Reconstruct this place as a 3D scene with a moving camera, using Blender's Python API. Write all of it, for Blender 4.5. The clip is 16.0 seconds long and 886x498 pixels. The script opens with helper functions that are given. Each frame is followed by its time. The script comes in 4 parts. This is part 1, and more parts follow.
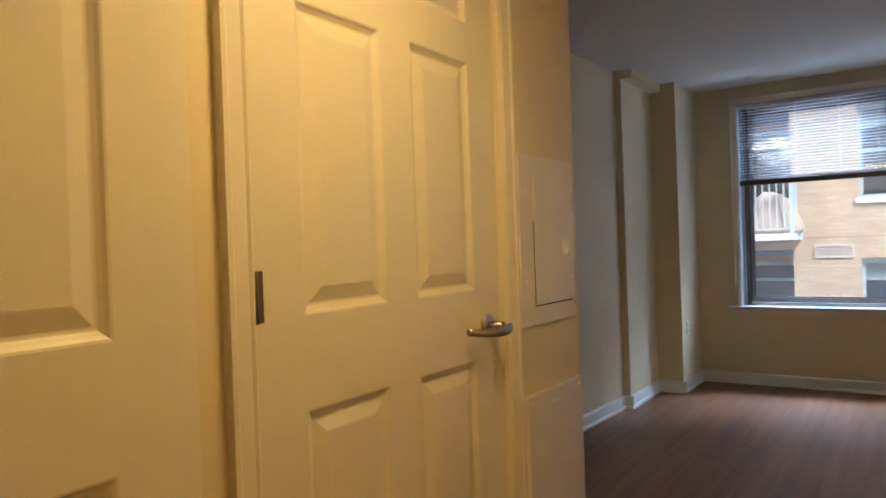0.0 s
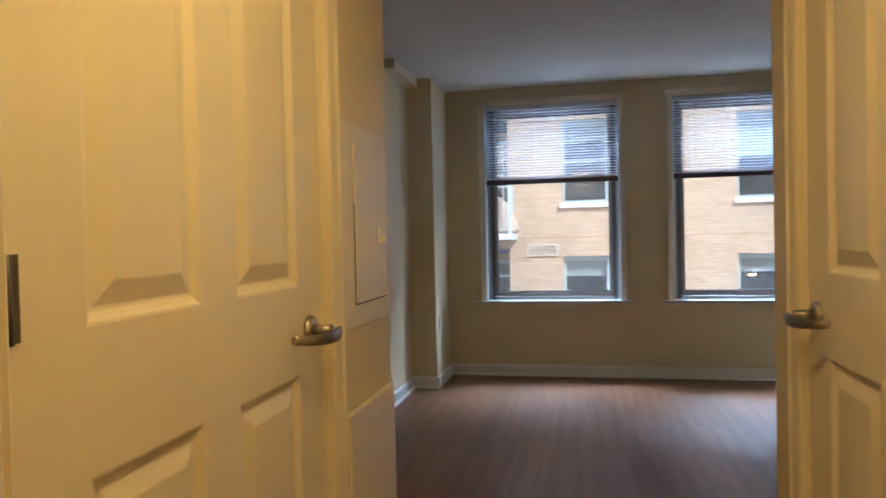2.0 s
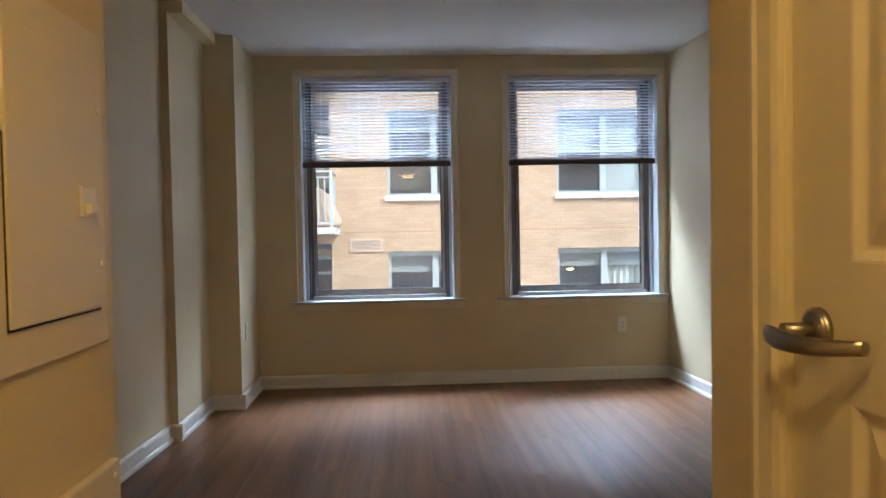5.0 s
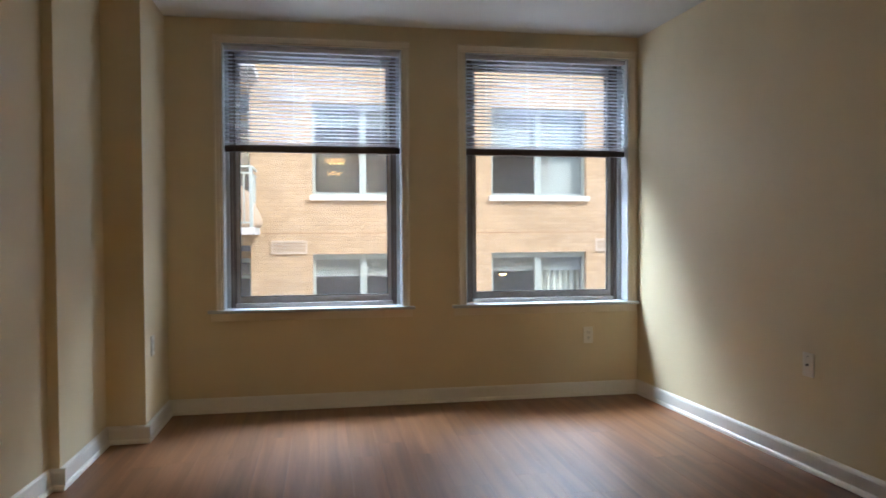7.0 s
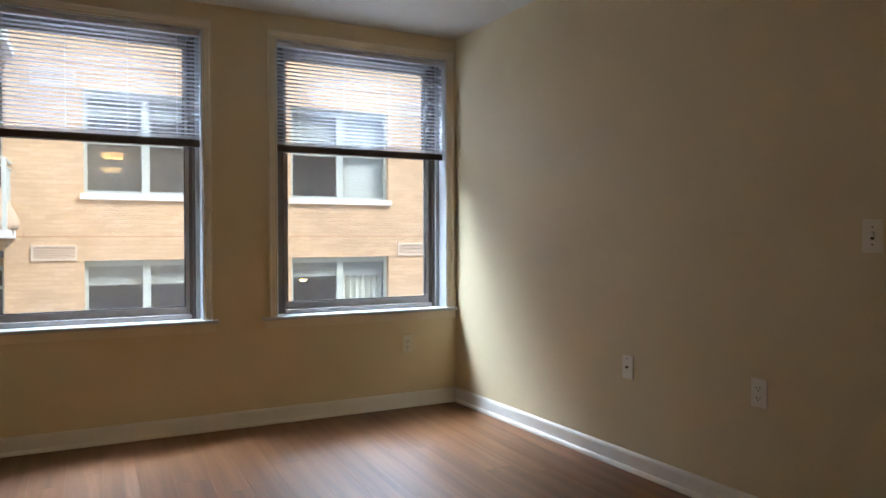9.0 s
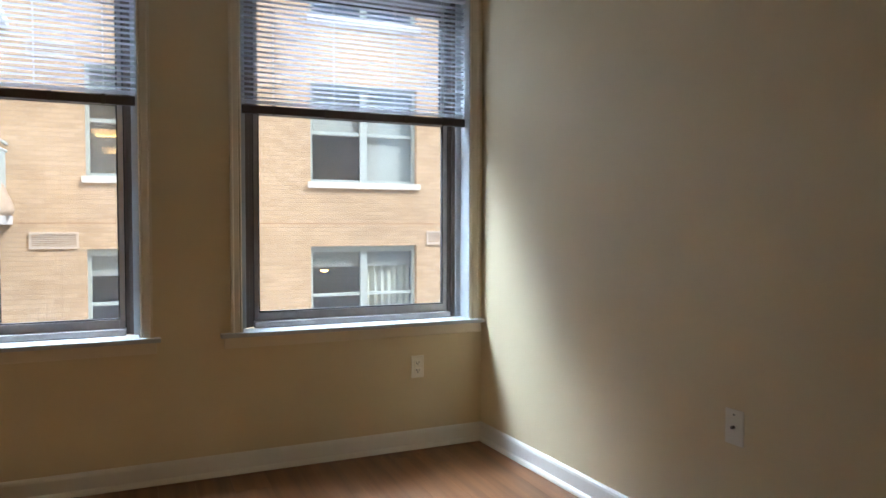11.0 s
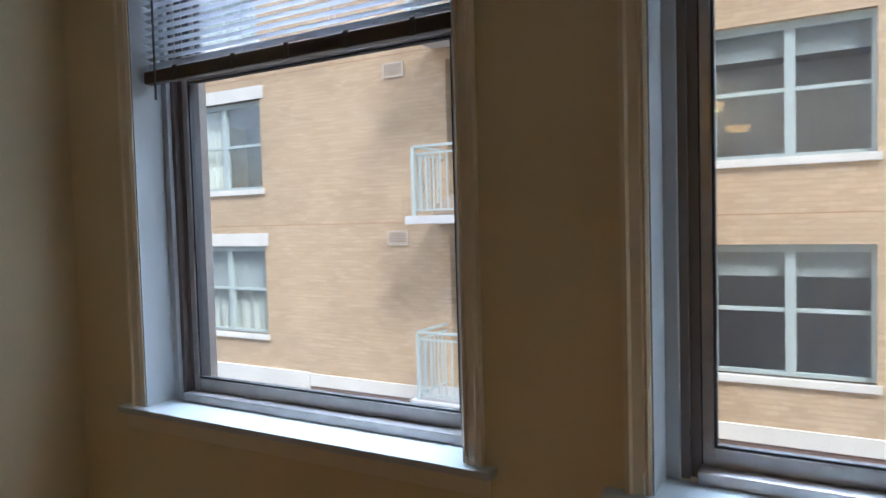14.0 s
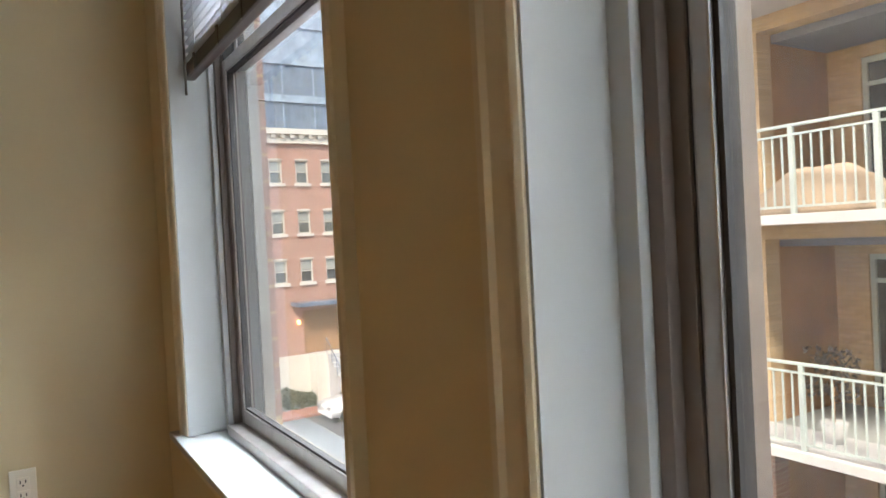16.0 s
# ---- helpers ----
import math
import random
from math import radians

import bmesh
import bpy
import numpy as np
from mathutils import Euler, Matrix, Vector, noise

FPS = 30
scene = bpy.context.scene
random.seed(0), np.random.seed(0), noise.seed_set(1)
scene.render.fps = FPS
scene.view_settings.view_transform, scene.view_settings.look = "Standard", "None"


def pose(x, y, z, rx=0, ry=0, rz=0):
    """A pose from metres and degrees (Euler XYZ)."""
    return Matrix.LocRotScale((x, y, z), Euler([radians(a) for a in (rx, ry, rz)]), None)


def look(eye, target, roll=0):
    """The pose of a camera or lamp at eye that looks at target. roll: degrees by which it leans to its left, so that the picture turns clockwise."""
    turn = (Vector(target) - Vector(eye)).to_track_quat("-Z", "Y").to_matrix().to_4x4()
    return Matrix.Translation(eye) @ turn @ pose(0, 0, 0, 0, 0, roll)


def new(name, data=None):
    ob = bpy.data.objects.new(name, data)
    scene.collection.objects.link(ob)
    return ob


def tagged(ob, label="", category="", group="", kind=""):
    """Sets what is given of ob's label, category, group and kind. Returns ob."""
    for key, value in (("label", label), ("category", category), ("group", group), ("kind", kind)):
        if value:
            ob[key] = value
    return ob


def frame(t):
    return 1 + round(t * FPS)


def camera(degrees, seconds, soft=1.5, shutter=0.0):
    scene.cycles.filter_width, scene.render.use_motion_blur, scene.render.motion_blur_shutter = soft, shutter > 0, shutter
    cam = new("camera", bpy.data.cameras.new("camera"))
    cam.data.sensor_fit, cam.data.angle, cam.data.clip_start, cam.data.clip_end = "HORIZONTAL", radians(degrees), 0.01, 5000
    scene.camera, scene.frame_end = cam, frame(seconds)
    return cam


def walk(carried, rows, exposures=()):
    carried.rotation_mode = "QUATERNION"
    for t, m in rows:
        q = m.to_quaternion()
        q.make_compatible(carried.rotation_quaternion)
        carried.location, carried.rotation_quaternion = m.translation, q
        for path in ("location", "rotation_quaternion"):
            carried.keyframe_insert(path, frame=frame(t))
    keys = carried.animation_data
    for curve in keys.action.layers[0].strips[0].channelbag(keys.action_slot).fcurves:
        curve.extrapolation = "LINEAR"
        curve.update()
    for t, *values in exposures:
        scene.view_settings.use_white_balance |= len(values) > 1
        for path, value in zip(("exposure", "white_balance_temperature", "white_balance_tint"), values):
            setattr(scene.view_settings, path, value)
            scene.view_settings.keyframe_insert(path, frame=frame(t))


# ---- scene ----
cam = camera(65.5, 16.0, shutter=0.3)
PATH = [
    (0, (0.681, 0.119, 1.259), (-0.447, 1.771, 1.247), -2.0),
    (0.5, (0.635, 0.159, 1.259), (-0.357, 1.896, 1.237), -1.6),
    (1, (0.521, 0.259, 1.248), (-0.353, 2.057, 1.213), -1.6),
    (1.5, (0.393, 0.329, 1.234), (-0.294, 2.207, 1.192), -1.4),
    (2, (0.302, 0.334, 1.233), (-0.096, 2.294, 1.195), -1.3),
    (2.5, (0.238, 0.33, 1.219), (0.11, 2.326, 1.185), -1.0),
    (3, (0.198, 0.349, 1.214), (0.209, 2.349, 1.177), -1.0),
    (3.5, (0.201, 0.458, 1.209), (0.276, 2.457, 1.163), -1.0),
    (4, (0.227, 0.677, 1.185), (0.331, 2.674, 1.129), -0.9),
    (4.2, (0.25, 0.767, 1.188), (0.354, 2.764, 1.131), -1.0),
    (6.5, (0.18, 1.598, 1.153), (0.346, 3.59, 1.095), -0.5),
    (7, (0.094, 1.775, 1.136), (0.438, 3.745, 1.091), -0.3),
    (7.5, (0.058, 1.882, 1.149), (0.597, 3.808, 1.113), -0.2),
    (8, (0.026, 1.924, 1.156), (0.675, 3.815, 1.122), -0.2),
    (8.5, (0.017, 1.98, 1.162), (0.789, 3.824, 1.13), -0.1),
    (9, (0.042, 2.11, 1.139), (0.948, 3.893, 1.104), -0.1),
    (11.5, (0.775, 3.348, 1.16), (1.49, 5.214, 1.076), 0.1),
    (12, (0.918, 3.64, 1.136), (1.355, 5.59, 1.069), -0.4),
    (12.5, (1.085, 3.94, 1.173), (1.119, 5.938, 1.086), -0.7),
    (13, (1.194, 4.263, 1.187), (0.831, 6.228, 1.091), -1.0),
    (13.5, (1.284, 4.591, 1.203), (0.596, 6.467, 1.099), -1.5),
    (14, (1.379, 4.939, 1.229), (0.375, 6.666, 1.135), -1.6),
    (14.5, (1.416, 5.258, 1.212), (0.186, 6.834, 1.143), -2.5),
    (15.2, (1.524, 5.645, 1.193), (0.012, 6.953, 1.146), -2.9),
    (15.5, (1.545, 5.77, 1.189), (-0.065, 6.956, 1.147), -3.0),
    (16, (1.531, 5.934, 1.181), (-0.169, 6.986, 1.15), -3.0),
]
EXPOSURES = [(0.0, 1.4, 5000, 8), (4.2, 1.4, 5300, 8), (6.5, 1.37, 5750, 8), (9.0, 1.40, 5900, 8), (11.5, 1.2, 5650, 7), (12.5, 0.9, 5500, 7), (14.0, 0.83, 5500, 7), (15.0, 0.92, 5700, 7), (15.5, 1.12, 6300, 8), (16.0, 1.32, 7000, 8)]
walk(cam, [(t, look(eye, target, roll)) for t, eye, target, roll in PATH], EXPOSURES)

# ---- world and light ----
world = bpy.data.worlds.new("sky_world")
scene.world = world
world.use_nodes = True
wn = world.node_tree
sky = wn.nodes.new("ShaderNodeTexSky")
sky.sky_type = "NISHITA"
sky.sun_disc = False
sky.sun_elevation = radians(50)
sky.sun_rotation = radians(233)
sky.air_density, sky.dust_density = 1.0, 2.0
wn.nodes["Background"].inputs["Strength"].default_value = 0.15
wn.links.new(sky.outputs["Color"], wn.nodes["Background"].inputs["Color"])

sun_data = bpy.data.lights.new("sun", "SUN")
sun_data.energy, sun_data.angle, sun_data.color = 2.5, radians(14), (1.0, 0.94, 0.85)
sun = new("sun", sun_data)
sun.matrix_world = look((0, 0, 0), (-0.55, 0.42, -0.72))

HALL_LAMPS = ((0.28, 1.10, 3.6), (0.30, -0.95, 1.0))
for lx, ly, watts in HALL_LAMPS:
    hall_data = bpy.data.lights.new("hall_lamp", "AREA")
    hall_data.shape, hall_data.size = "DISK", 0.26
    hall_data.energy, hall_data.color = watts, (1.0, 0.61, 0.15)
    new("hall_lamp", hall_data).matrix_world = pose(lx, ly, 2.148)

court_data = bpy.data.lights.new("court_sky", "AREA")
court_data.shape, court_data.size, court_data.size_y = "RECTANGLE", 11.0, 0.7
court_data.spread = radians(120)
court_data.energy, court_data.color = 440.0, (0.76, 0.87, 1.0)
court_sky = new("court_sky", court_data)
court_sky.matrix_world = look((-0.2, 8.3, 4.4), (0.8, 6.35, 1.2))

# ---- materials ----


class Mat:
    """Small builder for a principled material."""

    def __init__(self, name, rough=0.5, metal=0.0):
        self.m = bpy.data.materials.new(name)
        self.m.use_nodes = True
        self.t = self.m.node_tree
        self.b = self.t.nodes["Principled BSDF"]
        self.b.inputs["Roughness"].default_value = rough
        self.b.inputs["Metallic"].default_value = metal
        self.co = self.t.nodes.new("ShaderNodeTexCoord").outputs["Object"]

    def node(self, kind, **ins):
        n = self.t.nodes.new(kind)
        for k, v in ins.items():
            key = k.replace("_", " ")
            if hasattr(v, "is_linked"):
                self.t.links.new(v, n.inputs[key])
            else:
                n.inputs[key].default_value = v
        return n

    def link(self, a, b):
        self.t.links.new(a, b)

    def mapped(self, scale, vec=None):
        n = self.node("ShaderNodeMapping", Scale=scale)
        self.link(vec or self.co, n.inputs["Vector"])
        return n.outputs["Vector"]

    def noise(self, scale, detail=4.0, vec=None, rough=0.55):
        n = self.node("ShaderNodeTexNoise", Scale=scale, Detail=detail, Roughness=rough)
        self.link(vec or self.co, n.inputs["Vector"])
        return n.outputs["Fac"]

    def ramp(self, fac, stops):
        n = self.t.nodes.new("ShaderNodeValToRGB")
        self.link(fac, n.inputs["Fac"])
        el = n.color_ramp.elements
        while len(el) < len(stops):
            el.new(0.5)
        for e, (p, c) in zip(el, stops):
            e.position, e.color = p, (*c, 1)
        return n.outputs["Color"]

    def mix(self, fac, a, b, blend="MIX"):
        n = self.t.nodes.new("ShaderNodeMix")
        n.data_type, n.blend_type = "RGBA", blend
        for sock, v in ((n.inputs[0], fac), (n.inputs[6], a), (n.inputs[7], b)):
            if hasattr(v, "is_linked"):
                self.link(v, sock)
            else:
                sock.default_value = v if isinstance(v, float) else (*v, 1)
        return n.outputs[2]

    def color(self, c):
        if hasattr(c, "is_linked"):
            self.link(c, self.b.inputs["Base Color"])
        else:
            self.b.inputs["Base Color"].default_value = (*c, 1)
        return self

    def bump(self, h, strength=0.2, dist=0.002):
        n = self.node("ShaderNodeBump", Strength=strength, Distance=dist, Height=h)
        self.link(n.outputs["Normal"], self.b.inputs["Normal"])
        return self

    def rough(self, fac, lo, hi):
        n = self.node("ShaderNodeMapRange")
        self.link(fac, n.inputs["Value"])
        n.inputs["To Min"].default_value, n.inputs["To Max"].default_value = lo, hi
        self.link(n.outputs["Result"], self.b.inputs["Roughness"])
        return self


def tone(c, k):
    return tuple(min(1.0, v * k) for v in c)


def paint(name, c, rough=0.5, bump=0.15, scale=180.0, dist=0.0012, spread=0.05):
    m = Mat(name, rough)
    big = m.noise(1.3, 3.0)
    m.color(m.ramp(big, [(0.3, tone(c, 1 - spread)), (0.7, tone(c, 1 + spread))]))
    m.bump(m.noise(scale, 3.0), bump, dist)
    m.rough(m.noise(9.0), rough - 0.06, rough + 0.06)
    return m.m


M_WALL = paint("cream_wall_paint", (0.70, 0.592, 0.378), 0.62, 0.25, 160.0, 0.0015)
M_CEIL = Mat("textured_ceiling_paint", 0.9)
_n = M_CEIL.noise(70.0, 5.0, rough=0.7)
M_CEIL.color(M_CEIL.ramp(M_CEIL.noise(1.5), [(0.3, (0.64, 0.61, 0.54)), (0.7, (0.70, 0.67, 0.60))])).bump(_n, 0.9, 0.008)
M_CEIL = M_CEIL.m
M_TRIM = paint("white_trim_paint", (0.78, 0.75, 0.68), 0.38, 0.08, 60.0)
M_CASING = paint("cream_casing_paint", (0.74, 0.65, 0.49), 0.4, 0.08, 60.0)
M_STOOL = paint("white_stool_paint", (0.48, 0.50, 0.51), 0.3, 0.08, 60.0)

_d = Mat("door_cream_paint", 0.36)
_g = _d.noise(1.0, 5.0, _d.mapped((160.0, 160.0, 7.0)), 0.6)
_d.color(_d.ramp(_d.noise(2.0), [(0.3, (0.70, 0.62, 0.47)), (0.7, (0.74, 0.66, 0.51))])).bump(_g, 0.22, 0.0012).rough(_d.noise(6.0), 0.30, 0.44)
M_DOOR = _d.m

_f = Mat("wood_plank_vinyl", 0.32)
_f.b.inputs["Specular IOR Level"].default_value = 0.36
_info = _f.t.nodes.new("ShaderNodeObjectInfo")
_shift = _f.node("ShaderNodeVectorMath")
_shift.operation = "MULTIPLY_ADD"
_f.link(_info.outputs["Random"], _shift.inputs[0])
_shift.inputs[1].default_value = (37.0, 53.0, 11.0)
_f.link(_f.co, _shift.inputs[2])
_v = _shift.outputs[0]
_grain = _f.noise(1.0, 6.0, _f.mapped((34.0, 1.5, 12.0), _v), 0.66)
_fig = _f.noise(1.0, 3.0, _f.mapped((9.0, 0.9, 5.0), _v), 0.5)
_wave = _f.node("ShaderNodeTexWave", Scale=3.0, Distortion=6.0, Detail=3.0)
_f.link(_f.mapped((0.9, 0.10, 1.0), _v), _wave.inputs["Vector"])
_c = _f.ramp(_grain, [(0.25, (0.135, 0.054, 0.019)), (0.55, (0.20, 0.086, 0.032)), (0.8, (0.275, 0.130, 0.052))])
_c = _f.mix(0.16, _c, _f.ramp(_wave.outputs["Fac"], [(0.2, (0.12, 0.052, 0.024)), (0.7, (0.36, 0.185, 0.09))]))
_c = _f.mix(0.6, _c, _f.ramp(_fig, [(0.3, (0.62, 0.60, 0.58)), (0.7, (1.0, 1.0, 1.0))]), "MULTIPLY")
_k = _f.ramp(_info.outputs["Random"], [(0.0, (0.88, 0.87, 0.86)), (1.0, (1.10, 1.09, 1.07))])
_f.color(_f.mix(1.0, _c, _k, "MULTIPLY")).bump(_grain, 0.14, 0.0008).rough(_fig, 0.30, 0.46)
M_FLOOR = _f.m
M_SUB = paint("dark_subfloor", (0.05, 0.03, 0.02), 0.8)

_a = Mat("bronze_anodised_frame", 0.34, 0.75)
_a.color(_a.ramp(_a.noise(14.0), [(0.3, (0.36, 0.33, 0.31)), (0.7, (0.45, 0.42, 0.40))])).bump(_a.noise(1.0, 3.0, _a.mapped((300.0, 300.0, 6.0))), 0.05, 0.0005)
M_ALU = _a.m
# Same bronze as the sashes, with the tracks' shade put into the colour.
M_TRACK = paint("shaded_bronze_track", (0.16, 0.13, 0.115), 0.4, 0.05, 200.0, 0.0005, 0.12)
M_ALU_DARK = paint("dark_window_gasket", (0.035, 0.032, 0.032), 0.6)
_b = Mat("white_blind_vinyl", 0.42)
_b.color((0.68, 0.69, 0.74))
_b.b.inputs["Transmission Weight"].default_value = 0.0
_b.bump(_b.noise(300.0), 0.03, 0.0004)
M_SLAT = _b.m
M_RAIL = paint("bottom_rail_vinyl", (0.075, 0.058, 0.055), 0.4, 0.05, 200.0)
M_CORD = paint("blind_cord", (0.70, 0.70, 0.70), 0.8)
_g = Mat("veiled_glass", 0.0)
_g.color((1, 1, 1))
# The rest is white diffuse, a haze put into the glass.
_g.b.inputs["Transmission Weight"].default_value = 0.955
_g.b.inputs["IOR"].default_value = 1.42
M_GLASS = _g.m
_n = Mat("brushed_nickel", 0.3, 1.0)
_n.color(_n.ramp(_n.noise(30.0), [(0.3, (0.42, 0.39, 0.36)), (0.7, (0.50, 0.47, 0.44))])).bump(_n.noise(1.0, 3.0, _n.mapped((40.0, 500.0, 500.0))), 0.08, 0.0004)
M_NICKEL = _n.m
M_HINGE = paint("dull_steel_hinge", (0.085, 0.072, 0.06), 0.45)
M_PLATE = paint("ivory_plastic", (0.80, 0.76, 0.66), 0.32, 0.02)
M_SLOT = paint("black_slot", (0.015, 0.013, 0.012), 0.6)


def brick(name, c1, c2, mortar, axis, bw=0.203, bh=0.0677, joint=0.010, rough=0.85):
    """Coursed brick on a wall whose horizontal runs along axis x or y."""
    m = Mat(name, rough)
    sep = m.node("ShaderNodeSeparateXYZ", Vector=m.co)
    com = m.node("ShaderNodeCombineXYZ", X=sep.outputs["X" if axis == "x" else "Y"], Y=sep.outputs["Z"])
    bk = m.node("ShaderNodeTexBrick", Vector=com.outputs[0], Color1=(*c1, 1), Color2=(*c2, 1), Mortar=(*mortar, 1), Scale=1.0)
    bk.inputs["Brick Width"].default_value, bk.inputs["Row Height"].default_value = bw, bh
    bk.inputs["Mortar Size"].default_value, bk.inputs["Mortar Smooth"].default_value = joint / 2, 0.2
    stain = m.ramp(m.noise(0.6, 5.0), [(0.3, (0.86, 0.85, 0.84)), (0.7, (1.06, 1.05, 1.04))])
    c = m.mix(1.0, bk.outputs["Color"], stain, "MULTIPLY")
    c = m.mix(0.35, c, m.ramp(m.noise(22.0), [(0.3, (0.75, 0.75, 0.75)), (0.7, (1.2, 1.2, 1.2))]), "MULTIPLY")
    inv = m.node("ShaderNodeMath")
    inv.operation = "SUBTRACT"
    inv.inputs[0].default_value = 1.0
    m.link(bk.outputs["Fac"], inv.inputs[1])
    m.color(c).bump(inv.outputs[0], 0.7, 0.006)
    return m.m


M_TAN = brick("tan_brick", (0.53, 0.38, 0.225), (0.63, 0.465, 0.285), (0.47, 0.355, 0.235), "x")
M_TAN_Y = brick("tan_brick_return", (0.50, 0.31, 0.16), (0.56, 0.36, 0.20), (0.50, 0.36, 0.23), "y")
M_BASE = brick("brown_base_brick", (0.26, 0.15, 0.11), (0.34, 0.21, 0.16), (0.40, 0.32, 0.27), "x")
# Red is lightened and dulled, the street's haze put into the colour.
M_RED = brick("hazed_red_brick", (0.47, 0.25, 0.19), (0.53, 0.29, 0.23), (0.50, 0.36, 0.30), "y")
M_OWN = paint("red_brick_piece", (0.38, 0.22, 0.175), 0.85, 0.6, 90.0, 0.002, 0.2)
M_MORTAR = paint("pale_mortar", (0.55, 0.48, 0.42), 0.9, 0.5, 120.0)
M_STONE = paint("cast_stone", (0.74, 0.70, 0.62), 0.8, 0.3, 60.0, 0.002, 0.08)
M_CONC = paint("grey_concrete", (0.60, 0.60, 0.60), 0.8, 0.4, 40.0, 0.003, 0.1)
M_BROWN = paint("rough_brown", (0.36, 0.20, 0.095), 0.85, 0.5, 60.0, 0.003, 0.2)
M_FFRAME = paint("sage_window_frame", (0.44, 0.50, 0.47), 0.4, 0.03)
M_RAILING = paint("pale_green_railing", (0.47, 0.54, 0.52), 0.4, 0.03)
M_SHADE = paint("grey_shade_and_slab", (0.36, 0.38, 0.36), 0.7, 0.1)
M_CURT = paint("pale_curtain", (0.46, 0.47, 0.41), 0.8, 0.1)
# Room dimness and bluish pane reflections are painted into this dark colour.
M_DARK = paint("painted_room_dimness", (0.21, 0.225, 0.27), 0.9, 0.1)
M_VENT = paint("tan_vent_metal", (0.62, 0.52, 0.40), 0.5, 0.05)
_w = Mat("window_reflecting_glass", 0.04)
_w.color((0.045, 0.055, 0.065))
_w.b.inputs["Specular IOR Level"].default_value = 0.7
_w.b.inputs["IOR"].default_value = 1.8
M_FGLASS = _w.m
M_PANE = Mat("thin_pane", 0.0)
M_PANE.color((0.9, 0.95, 0.97))
M_PANE.b.inputs["Transmission Weight"].default_value = 1.0
M_PANE.b.inputs["IOR"].default_value = 1.5
M_PANE = M_PANE.m
M_ASPH = paint("asphalt", (0.13, 0.132, 0.14), 0.85, 0.6, 60.0, 0.004, 0.2)
M_WALK = paint("red_brick_paving", (0.42, 0.20, 0.15), 0.85, 0.4, 30.0, 0.003, 0.15)
M_CAR_W = paint("white_car_paint", (0.82, 0.82, 0.82), 0.22, 0.0)
M_CAR_B = paint("blue_car_paint", (0.04, 0.07, 0.15), 0.2, 0.0)
M_TYRE = paint("tyre_rubber", (0.025, 0.025, 0.025), 0.8)
M_RIM = paint("alloy_rim", (0.45, 0.45, 0.46), 0.35)
M_CGLASS = paint("tinted_car_glass", (0.02, 0.025, 0.03), 0.08, 0.0)
M_LEAF = paint("hedge_leaf", (0.07, 0.09, 0.04), 0.7, 0.3, 40.0, 0.003, 0.4)
M_LEAF_R = paint("dark_plant_leaf", (0.035, 0.03, 0.025), 0.7, 0.3, 40.0, 0.003, 0.4)
M_TARP = paint("beige_cover_fabric", (0.47, 0.36, 0.26), 0.8, 0.5, 25.0, 0.01, 0.15)
M_CARD = paint("brown_wicker", (0.33, 0.20, 0.11), 0.8, 0.6, 70.0, 0.005, 0.2)
# Tower glass is paled, with distance haze painted into both blues.
M_GBLUE = paint("hazed_blue_glass", (0.36, 0.45, 0.56), 0.12, 0.0, 10.0, 0.001, 0.25)
M_GDARK = paint("hazed_dark_glass", (0.17, 0.22, 0.30), 0.1, 0.0, 10.0, 0.001, 0.25)
M_PANEL = paint("white_metal_panel", (0.68, 0.74, 0.80), 0.45, 0.05)
M_CORN = paint("cream_cornice", (0.74, 0.70, 0.62), 0.7, 0.2)
M_GLOW = Mat("lit_lamp_glass", 0.4)
M_GLOW.color((0.5, 0.3, 0.12))
M_GLOW.b.inputs["Emission Color"].default_value = (1.0, 0.56, 0.16, 1)
M_GLOW.b.inputs["Emission Strength"].default_value = 5.0
M_GLOW = M_GLOW.m

# ---- mesh helpers ----


def box(bm, x0, x1, y0, y1, z0, z1, bevel=0.0, m=None):
    v = [bm.verts.new(m @ Vector(p) if m else p) for p in ((x0, y0, z0), (x1, y0, z0), (x1, y1, z0), (x0, y1, z0), (x0, y0, z1), (x1, y0, z1), (x1, y1, z1), (x0, y1, z1))]
    fs = [bm.faces.new([v[i] for i in q]) for q in ((3, 2, 1, 0), (4, 5, 6, 7), (0, 1, 5, 4), (1, 2, 6, 5), (2, 3, 7, 6), (3, 0, 4, 7))]
    if bevel:
        es = list({e for f in fs for e in f.edges})
        bmesh.ops.bevel(bm, geom=es, offset=bevel, segments=2, affect="EDGES", profile=0.6)
    return fs


def tube(bm, a, b, r0, r1=None, n=12, caps=True):
    a, b = Vector(a), Vector(b)
    r1 = r0 if r1 is None else r1
    q = (b - a).to_track_quat("Z", "Y").to_matrix()
    rings = []
    for p, r in ((a, r0), (b, r1)):
        rings.append([bm.verts.new(p + q @ Vector((r * math.cos(2 * math.pi * i / n), r * math.sin(2 * math.pi * i / n), 0))) for i in range(n)])
    for i in range(n):
        f = bm.faces.new((rings[0][i], rings[0][(i + 1) % n], rings[1][(i + 1) % n], rings[1][i]))
        f.smooth = True
    if caps:
        bm.faces.new(rings[0][::-1])
        bm.faces.new(rings[1])


def lump(bm, c, r, seed=0, sub=2, rough=0.2, flat=1.0):
    """An uneven rounded mass."""
    made = bmesh.ops.create_icosphere(bm, subdivisions=sub, radius=1.0)["verts"]
    for v in made:
        d = 1 + rough * noise.noise(v.co * 1.8 + Vector((seed * 3.1, seed, 0)))
        v.co = Vector(c) + Vector((v.co.x * r[0] * d, v.co.y * r[1] * d, v.co.z * r[2] * d * flat))
        for f in v.link_faces:
            f.smooth = True


